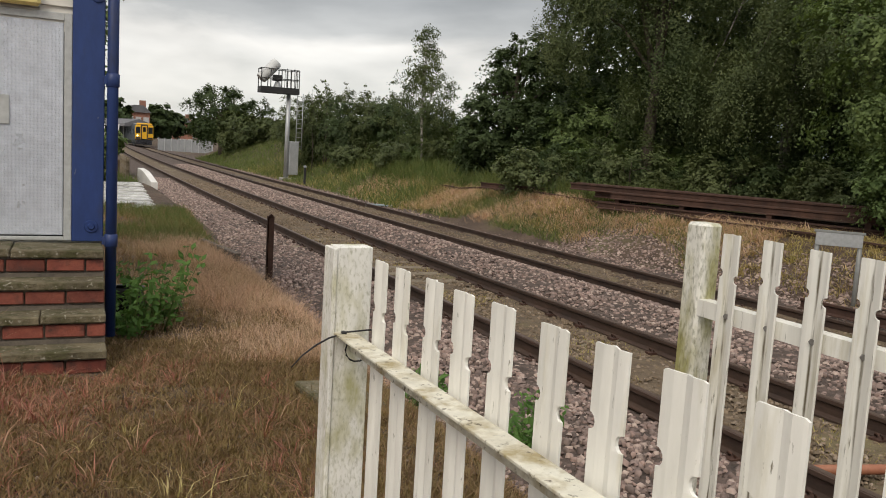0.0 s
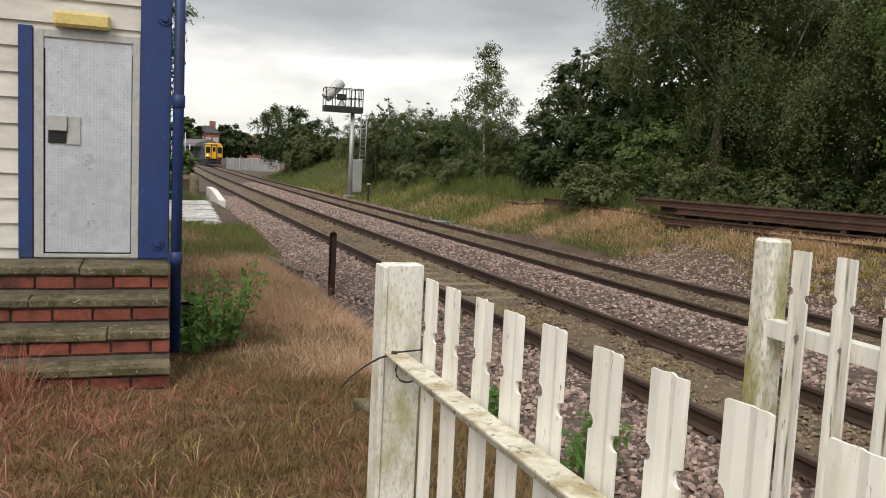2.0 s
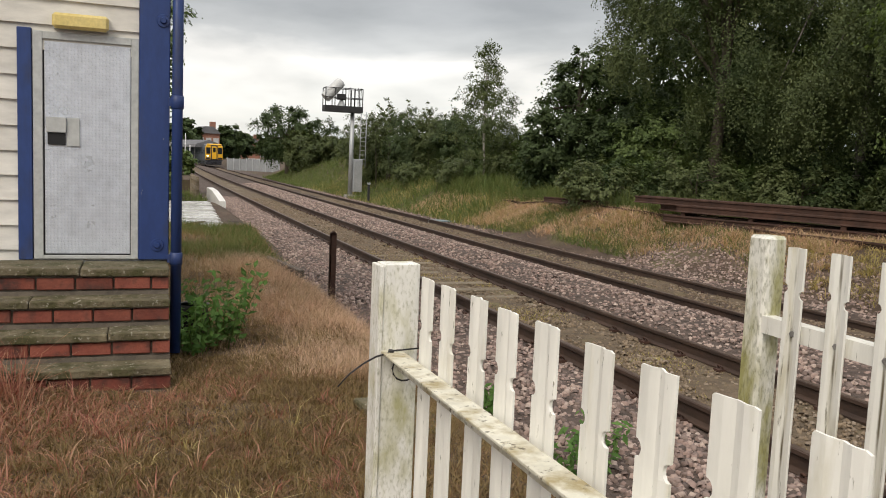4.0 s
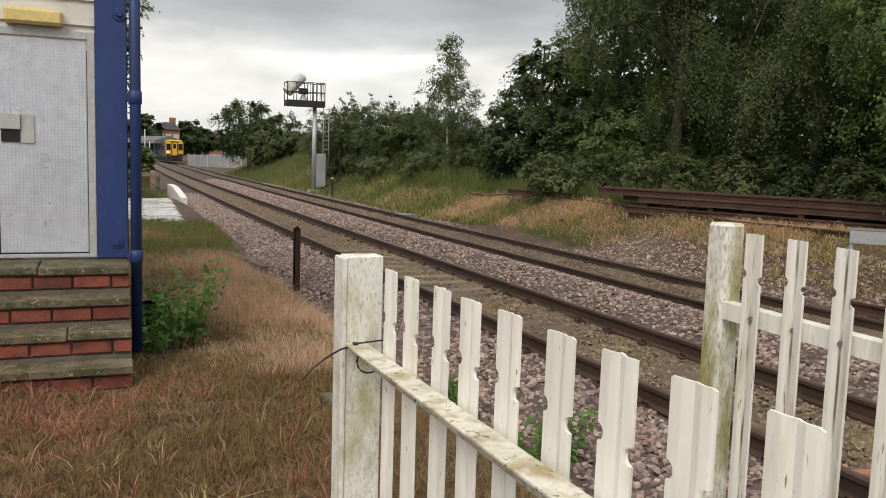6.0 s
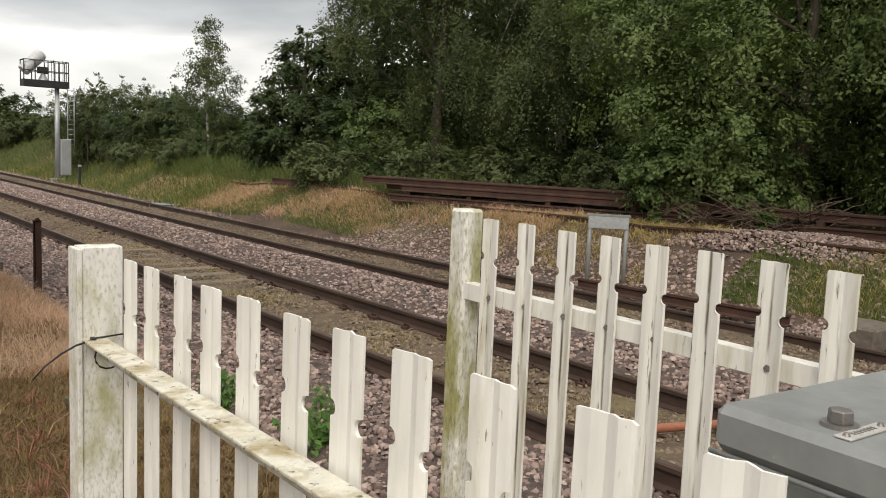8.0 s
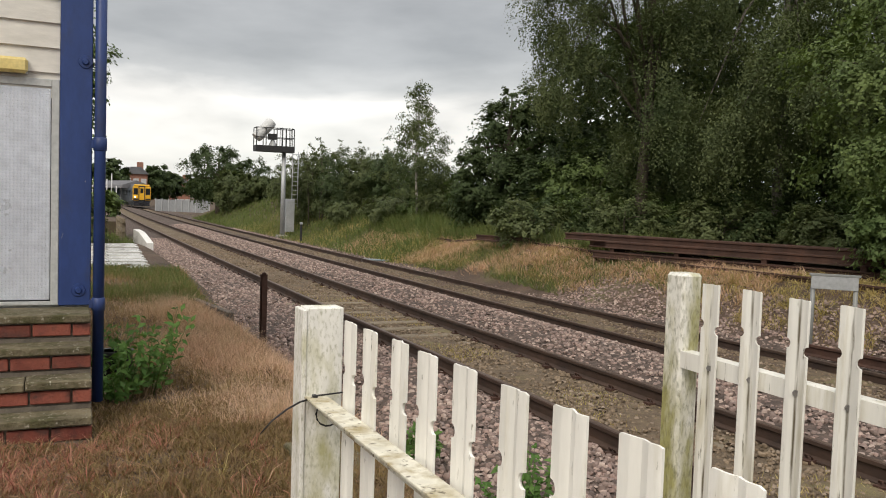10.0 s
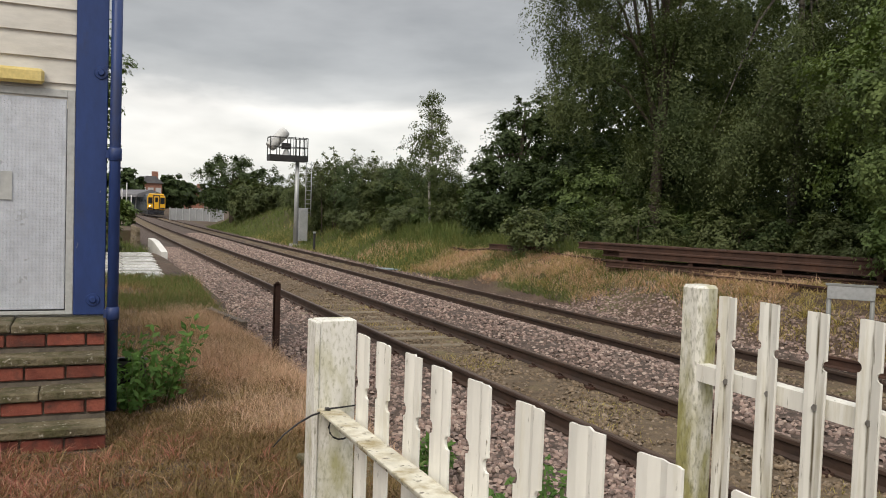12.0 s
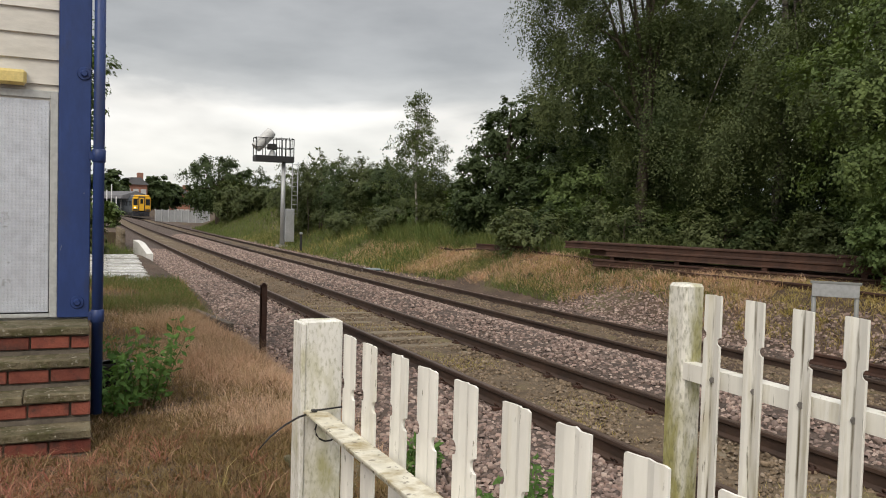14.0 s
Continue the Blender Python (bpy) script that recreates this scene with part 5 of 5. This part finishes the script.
def weed(label, x, y, h, n, seed, size=0.1):
    """Upright leafy stems."""
    z = gz(x, y)
    t = thing("weed_clump", label, "weed", at=(x, y, z))
    rng = np.random.default_rng(seed)
    cs = []
    for k in range(n):
        bm = bmesh.new()
        a = rng.uniform(0, 6.28); r = rng.uniform(0.0, 0.25) * h / 0.8; l = h * rng.uniform(0.5, 1.0)
        p0 = np.array([math.cos(a) * r * 0.6, math.sin(a) * r * 0.6, 0]); p1 = np.array([math.cos(a) * r * 1.9, math.sin(a) * r * 1.9, l])
        tube(bm, [p0, (p0 + p1) / 2 + np.array([0, 0, 0.04]), p1], [0.005, 0.004, 0.002], 5)
        part("stem", bm, M_LGREEN, t)
        for q in np.linspace(0.15, 1.0, 9):
            c = p0 + (p1 - p0) * q
            for s in range(4):
                aa = rng.uniform(0, 6.28)
                cs.append(c + np.array([math.cos(aa), math.sin(aa), 0.1]) * size * 0.55)
    v = leaf_verts(np.array(cs), size, rng, 0.2, 0.42, rng.normal(0, 0.45, (len(cs), 3)) + np.array([-0.2, -0.4, 0.9]))
    ob = new("foliage", raw_mesh("foliage", v, [(0, 1, 2, 3)], 4, M_LBRIGHT)); ob.parent = t


weed("bright green leafy weeds beside the drainpipe", 0.28, 7.35, 0.74, 13, 1, 0.08)
weed("bright green leafy weeds beside the drainpipe", 0.06, 7.05, 0.5, 10, 2, 0.075)
weed("green weed growing in the ballast by the fence", 2.55, 5.0, 0.55, 10, 3, 0.08)
weed("green weed growing in the ballast by the fence", 2.2, 6.1, 0.35, 8, 4, 0.08)
weed("young green plant on the gravel mound", 14.0, 8.6, 0.5, 6, 5, 0.12)


def blades(name, label, n, sampler, hmin, hmax, width, lean, material, seed, zf=ground_z, flop=0.4, tuft=0, spread=0.05):
    """Bent blades of grass; tuft: how many spring from one root."""
    rng = np.random.default_rng(seed)
    if tuft:
        x, y = sampler(rng, n // tuft)
        k = len(x)
        x, y = np.repeat(x, tuft), np.repeat(y, tuft)
        n = len(x)
        size = np.repeat(rng.uniform(0.45, 1.25, k), tuft)
        a = rng.uniform(0, 2 * np.pi, n)
        r = np.abs(rng.normal(0, spread, n)) * size
        x, y = x + r * np.cos(a), y + r * np.sin(a)
        a = a + rng.normal(0, 0.7, n) + np.repeat(rng.normal(0, 0.5, k), tuft)
        inside = ~((x < -0.14) & (y > 5.93) & (y < 11.6))
        x, y, a, size = x[inside], y[inside], a[inside], size[inside]
        n = len(x)
    else:
        x, y = sampler(rng, n)
        n = len(x)
        a, size = rng.uniform(0, 2 * np.pi, n), 1.0
    z = zf(x, y) - 0.01
    h = rng.uniform(hmin, hmax, n) * size
    l = rng.uniform(0.1, 1.0, n) * lean * h
    d = np.stack([np.cos(a), np.sin(a), 0 * a], -1)
    t = a + rng.normal(0, 0.8, n)
    s = np.stack([-np.sin(t), np.cos(t), 0 * a], -1) * (width * 1.3 * rng.uniform(0.6, 1.4, n))[:, None] * 0.5
    b = np.stack([x, y, z], -1)
    up = np.array([0, 0, 1.0])
    rise = h * (1 - flop * rng.random(n))
    tip = b + d * l[:, None] + up * rise[:, None]
    if not tuft:
        me = raw_mesh(name, np.stack([b - s, b + s, tip], 1).reshape(-1, 3), [(0, 1, 2)], 3, material)
    else:
        mid = b + d * (0.3 * l)[:, None] + up * (0.68 * rise)[:, None]
        me = raw_mesh(name, np.stack([b - s, b + s, mid - s * 0.8, mid + s * 0.8, tip], 1).reshape(-1, 3), [(0, 1, 3, 2), (2, 3, 4)], 5, material)
    return tagged(new(name, me), label, "grass", kind="stuff")


def area(u0, u1, y0, y1, patch=None, power=1.0):
    def f(rng, n):
        u = rng.uniform(u0, u1, n); y = y0 + (y1 - y0) * rng.random(n) ** power
        x = u + drift(y)
        keep = np.ones(n, bool)
        keep &= ~((x < -0.14) & (y > 5.93) & (y < 11.6))
        # bare fan of ballast at the foot of the bank
        keep &= ((x - 10.45) / 0.95) ** 2 + ((y - 15.0) / 2.3) ** 2 > 0.6 + 0.6 * rng.random(n)
        if patch is not None:
            keep &= patch(u, y, rng.random(n))
        return x[keep], y[keep]
    return f


def clumpy(f, t, sh=0.0):
    def g(x, y, r):
        v = 0.5 + 0.25 * np.sin(f * x + 1.3 * np.sin(f * 0.7 * y + sh)) + 0.25 * np.sin(f * 0.9 * y + 1.7 * np.sin(f * 0.6 * x - sh))
        return v + 0.35 * (r - 0.5) > t
    return g


redward = lambda u, y, r: r < 0.07 + 0.95 / (1 + np.exp((u + 0.85 + 0.35 * np.sin(2.0 * y)) * 3.5))
blades("grass_red", "tufted reddish dry grass before the steps", 95000, area(-3.6, 0.9, 2.4, 6.2, redward), 0.035, 0.14, 0.004, 1.8, M_GRED, 101, flop=0.6, tuft=34, spread=0.045)
blades("grass_brown", "matted brown grass over the path", 90000, area(-3.2, 1.9, 2.4, 9.0), 0.012, 0.07, 0.0055, 1.7, M_GBROWN, 102)
blades("grass_brown_tufts", "tufts of brown and olive grass on the path", 90000, area(-1.2, 1.6, 2.4, 8.0, clumpy(2.0, 0.3, 0.8)), 0.03, 0.1, 0.004, 1.6, M_MOSS, 119, flop=0.6, tuft=30, spread=0.05)
blades("grass_straw", "pale dry straw stalks among the red grass", 1000, area(-3.4, 0.6, 2.6, 5.6, clumpy(2.4, 0.5, 2.0)), 0.12, 0.26, 0.0036, 1.5, M_STRAW, 115, flop=0.7, tuft=13, spread=0.03)
blades("grass_steps", "long seeding grass drooping over the lowest steps", 2200, lambda rng, n: (rng.normal(-1.75, 0.5, n), rng.normal(5.76, 0.1, n)), 0.2, 0.5, 0.0036, 1.0, M_GRED, 116, flop=0.6, tuft=22, spread=0.04)
blades("grass_litter", "flattened pale straw litter on the path", 30000, area(-1.8, 1.2, 2.6, 8.5, clumpy(2.2, 0.5, 0.3)), 0.008, 0.02, 0.004, 6.0, M_STRAWLITTER, 118, flop=0.2)
blades("moss_plants", "low yellow-green mossy plants in the path", 110000, area(-0.9, 1.7, 2.6, 7.0, clumpy(2.6, 0.3, 1.4)), 0.02, 0.085, 0.007, 1.3, M_MOSS, 113)
blades("grass_tan", "soft pinkish tan seeding grass beside the path", 210000, area(-0.1, 2.3, 5.9, 14.0, lambda u, y, r: (r < np.exp(-((u - 1.25 - 0.15 * np.sin(1.3 * y)) / 0.55) ** 2) * (0.6 + 0.4 * np.sin(2.1 * y + 2 * u)) * 1.2)), 0.06, 0.22, 0.0021, 1.8, M_GTAN, 103, flop=0.65, tuft=26, spread=0.08)
blades("grass_cabin", "rough green and brown grass past the cabin", 22000, area(-0.6, 2.0, 13.5, 20.0, clumpy(1.5, 0.35)), 0.05, 0.26, 0.007, 0.9, M_GGREEN, 104)
blades("grass_cabin_dry", "dry yellowing grass past the cabin", 22000, area(-0.6, 2.1, 8.0, 20.0), 0.05, 0.2, 0.007, 1.1, M_GBROWN, 105)
blades("grass_platform", "rough grass along the old platform", 16000, area(-3.0, 1.7, 29.0, 60.0), 0.15, 0.4, 0.014, 0.8, M_GGREEN, 106)
blades("grass_bank_tan", "soft pinkish dry tufts on the hump beside the far track", 80000, area(10.6, 13.0, 12.0, 36.0, clumpy(1.1, 0.3, 1.0)), 0.06, 0.26, 0.009, 1.8, M_GTAN, 107, flop=0.75, tuft=32, spread=0.15)
blades("grass_bank_yellow", "flattened yellow-green grass on the bank before the rail stack", 70000, area(10.7, 13.4, 4.5, 31.0, clumpy(0.9, 0.25, 2.0)), 0.05, 0.2, 0.009, 2.2, M_GYEL, 108, flop=0.8, tuft=28, spread=0.13)
blades("grass_bank_tall", "tall green grass and weeds at the top of the bank", 40000, area(12.3, 15.5, 17.5, 42.0, clumpy(0.7, 0.3, 1.7)), 0.3, 0.8, 0.014, 0.7, M_GGREEN, 120, flop=0.4, tuft=40, spread=0.16)
blades("grass_embankment", "long green grass on the embankment", 60000, area(10.2, 20.0, 28.0, 85.0, None, 1.2), 0.15, 0.5, 0.03, 0.9, M_GGREEN, 109)
blades("grass_embankment_dry", "yellowed long grass on the embankment", 14000, area(10.2, 16.0, 24.0, 60.0, clumpy(0.8, 0.5, 0.7)), 0.15, 0.45, 0.02, 0.9, M_GYEL, 114)
blades("grass_hump", "short green grass through the dry tufts on the bank", 30000, area(10.4, 12.6, 13.0, 30.0, clumpy(1.3, 0.55, 3.0)), 0.06, 0.26, 0.014, 1.2, M_GGREEN, 117)
blades("grass_woodside", "green grass at the edge of the trees", 34000, area(12.2, 16.5, 17.5, 35.0), 0.2, 0.6, 0.014, 0.8, M_GGREEN, 110)
blades("grass_right", "bright green grass patch by the gravel mound", 30000, area(10.7, 12.6, 3.5, 7.4, clumpy(0.9, 0.25, 0.4)), 0.05, 0.16, 0.012, 0.9, M_GGREEN, 111)
blades("grass_track", "sparse yellowish moss and grass between the rails", 22000, area(4.1, 5.4, 3.0, 20.0, clumpy(2.2, 0.54, 0.9)), 0.015, 0.07, 0.008, 1.2, M_GYEL, 112, zf=lambda x, y: bed_z(x - drift(y)))
stones("gravel_mound", 3600, 11.8, 13.6, 5.4, 9.2, 0.025, 0.06, M_BALLAST, "low mound of loose grey ballast by the siding", 6, zf=lambda x, y: ground_z(x, y) + 0.14 * np.exp(-((x - 12.7) / 0.9) ** 2 - ((y - 7.2) / 1.3) ** 2), power=1.0)
stones("bank_ballast", 6500, 10.2, 11.7, 2.5, 17.5, 0.03, 0.065, M_BALLAST, "loose ballast spilling up the bank", 8, zf=lambda x, y: np.maximum(ground_z(x, y), bed_z(x)), power=1.0)
stones("path_gravel", 1600, -0.6, 1.4, 3.0, 8.0, 0.008, 0.02, M_BALLAST_DIRTY, "small loose stones in the dry grass", 7, zf=ground_z, power=1.0)


# ---- train ----
def train():
    y0 = 140.0
    xc = lambda y: (R3 + R4) / 2 + float(drift(y))
    yellow = mat("train_yellow", (0.75, 0.4, 0.02), (0.8, 0.45, 0.03), 1, 0.35, bump=0)
    dark = mat("train_dark", (0.02, 0.022, 0.028), (0.03, 0.03, 0.04), 1, 0.3, bump=0)
    body = mat("train_body", (0.03, 0.045, 0.06), (0.05, 0.065, 0.085), 0.6, 0.35, bump=0)
    glass = mat("train_glass", (0.015, 0.018, 0.02), (0.03, 0.03, 0.035), 1, 0.08, bump=0)
    roofm = mat("train_roof", (0.3, 0.31, 0.32), (0.38, 0.38, 0.38), 1, 0.5, bump=0)
    lit = bpy.data.materials.new("headlight_on"); lit.use_nodes = True
    p = lit.node_tree.nodes["Principled BSDF"]; p.inputs["Emission Color"].default_value = (1, 0.9, 0.7, 1); p.inputs["Emission Strength"].default_value = 6
    t = thing("train", "dark two-car diesel train with a yellow front and lit headlamps", "train", at=(xc(y0), y0, ZF))
    prof = [(-1.35, 1.0), (-1.38, 1.6), (-1.38, 2.4), (-1.3, 3.15), (-0.95, 3.6), (0, 3.78), (0.95, 3.6), (1.3, 3.15), (1.38, 2.4), (1.38, 1.6), (1.35, 1.0)]
    for car, (a, b) in enumerate(((0.35, 22.0), (22.6, 44.0))):
        path = [(xc(y0 + s) - xc(y0), s, 0) for s in np.linspace(a, b, 8)]
        bd = part("car_body", prism(bmesh.new(), prof, path), body, t, "dark blue-grey carriage body")
        part("roof", prism(bmesh.new(), [(-1.25, 3.2), (-0.9, 3.64), (0, 3.83), (0.9, 3.64), (1.25, 3.2)], path, closed=False), roofm, t, "pale grey carriage roof")
        for s in np.arange(a + 2, b - 1.5, 2.4):
            part("side_window", boxed(xc(y0 + s) - xc(y0) - 1.4, s, 1.95, xc(y0 + s) - xc(y0) - 1.36, s + 1.7, 2.75, 0.01), glass, bd)
        part("underframe", prism(bmesh.new(), [(-1.1, 0.35), (1.1, 0.35), (1.1, 1.0), (-1.1, 1.0)], path), dark, t)
    front = part("front", boxed(-1.36, 0.0, 1.15, 1.36, 0.36, 3.4, 0.12), yellow, t, "yellow cab front")
    part("cab_roof", boxed(-1.2, 0.02, 3.38, 1.2, 0.5, 3.72, 0.15), yellow, t)
    part("gangway", boxed(-0.5, -0.12, 1.15, 0.5, 0.02, 3.5, 0.05), dark, t, "dark gangway surround")
    part("gangway_door", boxed(-0.36, -0.16, 1.25, 0.36, -0.121, 3.3, 0.02), yellow, t)
    part("door_window", boxed(-0.22, -0.18, 2.35, 0.22, -0.161, 3.1, 0.01), glass, t)
    for s in (-1, 1):
        part("windscreen", boxed(s * 0.92 - 0.33, -0.03, 2.1, s * 0.92 + 0.33, -0.001, 3.1, 0.02), glass, t)
        part("lamp_panel", boxed(s * 0.92 - 0.34, -0.03, 1.25, s * 0.92 + 0.34, -0.002, 1.5, 0.01), dark, t)
        bm = bmesh.new(); bmesh.ops.create_cone(bm, cap_ends=True, segments=14, radius1=0.1, radius2=0.1, depth=0.04, matrix=pose(s * 1.0, -0.03, 1.75, 90))
        part("headlamp", bm, lit if s < 0 else yellow, t)
    part("skirt", boxed(-1.2, 0.05, 0.35, 1.2, 0.4, 1.14, 0.05), dark, t)
    part("coupler", boxed(-0.2, -0.3, 0.7, 0.2, 0.1, 1.0, 0.04), dark, t)


train()


# ---- the station and town far off ----
def distance():
    brick = mat("far_brick", (0.28, 0.13, 0.09), (0.36, 0.18, 0.13), 0.3, 0.9, bump=0)
    slate = mat("far_slate", (0.12, 0.12, 0.13), (0.17, 0.17, 0.18), 0.4, 0.8, bump=0)
    pane = mat("far_window", (0.5, 0.5, 0.5), (0.6, 0.6, 0.6), 1, 0.3, bump=0)
    def house(az, r, w, d, h, roof, label, nw, floors):
        x, y = polar(az, r)
        t = thing("house", label, "house", "far houses", at=(x, y, -1.0))
        t.rotation_euler = (0, 0, radians(-az + 12))
        part("wall", boxed(-w / 2, 0, 0, w / 2, d, h), brick, t)
        part("roof", prism(bmesh.new(), [(-w / 2 - 0.3, h), (w / 2 + 0.3, h), (w / 2 - 1.5, h + roof), (-w / 2 + 1.5, h + roof)], [(0, -0.4, 0), (0, d + 0.4, 0)]), slate, t)
        for f in range(floors):
            for k in range(nw):
                cx = -w / 2 + (k + 0.5) * w / nw
                wd = part("window", boxed(cx - 0.6, -0.08, h - 2.6 - f * 3, cx + 0.6, -0.002, h - 1.0 - f * 3), pane, t)
        part("chimney", boxed(w * 0.2, d * 0.4, h, w * 0.2 + 1.2, d * 0.4 + 1.2, h + roof + 1.2), brick, t)
    house(4.15, 200, 5.0, 7, 7.6, 1.6, "red brick house beyond the station", 3, 2)
    house(5.0, 230, 5.5, 7, 6.0, 1.4, "red brick house with a slate roof in the distance", 3, 2)
    house(7.0, 235, 4.2, 6, 6.2, 1.4, "large brick house on the hill", 3, 2)
    # station canopy and platform clutter
    x, y = polar(3.9, 150)
    t = thing("station_canopy", "long grey station canopy on white posts", "canopy", at=(x, y, -0.4))
    t.rotation_euler = (0, 0, radians(18))
    part("roof", prism(bmesh.new(), [(-2.5, 3.4), (2.5, 3.4), (2.3, 3.9), (0, 4.7), (-2.3, 3.9)], [(0, -2, 0), (0, 26, 0)]), slate, t)
    for k in range(6):
        bm = bmesh.new(); tube(bm, [(0, k * 4.5, 0), (0, k * 4.5, 3.5)], 0.1, 6)
        part("post", bm, pane, t)
    x, y = polar(1.6, 140)
    t = thing("station_platform", "distant station platform", "platform", kind="structure", at=(x, y, -0.3))
    part("platform", boxed(-6, 0, -0.4, 4, 30, 0.7), M_CONC, t)
    for k in range(7):
        x, y = polar(1.3 + 0.28 * k, 138 + 3 * (k % 3))
        t = thing("platform_lamp", "white lamp post on the distant platform", "lamp post", "platform lamps", at=(x, y, 0.2))
        bm = bmesh.new(); tube(bm, [(0, 0, 0), (0, 0, 3.0 + (k % 3))], 0.09, 6)
        part("post", bm, pane, t)
    # parapet wall beyond the bushes
    x, y = polar(8.2, 96)
    t = thing("parapet_fence", "grey palisade parapet on the embankment", "fence", at=(x - 2, y, gz(x, y)))
    t.rotation_euler = (0, 0, radians(-52))
    part("panel", boxed(-4, -0.05, 0, 4, 0.05, 1.3), mat("grey_wall", (0.24, 0.25, 0.26), (0.32, 0.33, 0.34), 0.6, 0.8, bump=0), t)
    for k in range(9):
        part("post", boxed(-4 + k, -0.1, 0, -3.88 + k, -0.05, 1.4), M_GALV, t)
    for k, (az, r, h, rad, m) in enumerate(((2.7, 190, 9.5, 3.2, M_LDARK), (1.6, 170, 8, 4, M_LDARK), (5.5, 205, 8, 3, M_LDARK), (6.1, 215, 6.8, 3, M_LDARK), (8.6, 200, 6, 4, M_LDARK), (5.0, 340, 9, 9, M_LDARK), (3.4, 340, 9, 9, M_LDARK), (7.4, 340, 9, 9, M_LDARK), (10.5, 300, 8, 10, M_LDARK), (13.5, 260, 8, 10, M_LDARK), (17, 260, 8, 10, M_LDARK))):
        x, y = polar(az, r)
        tree("dark tree in the distance beyond the station", x, y, h * 0.9, 0.3, [(0, 0, h * 0.55, rad, rad, h * 0.42, 150)], 40, 0.9, m, 90 + k, 0, M_BARK, "far_tree", 0.2, group="far trees", limbs=4, simple=True)


distance()
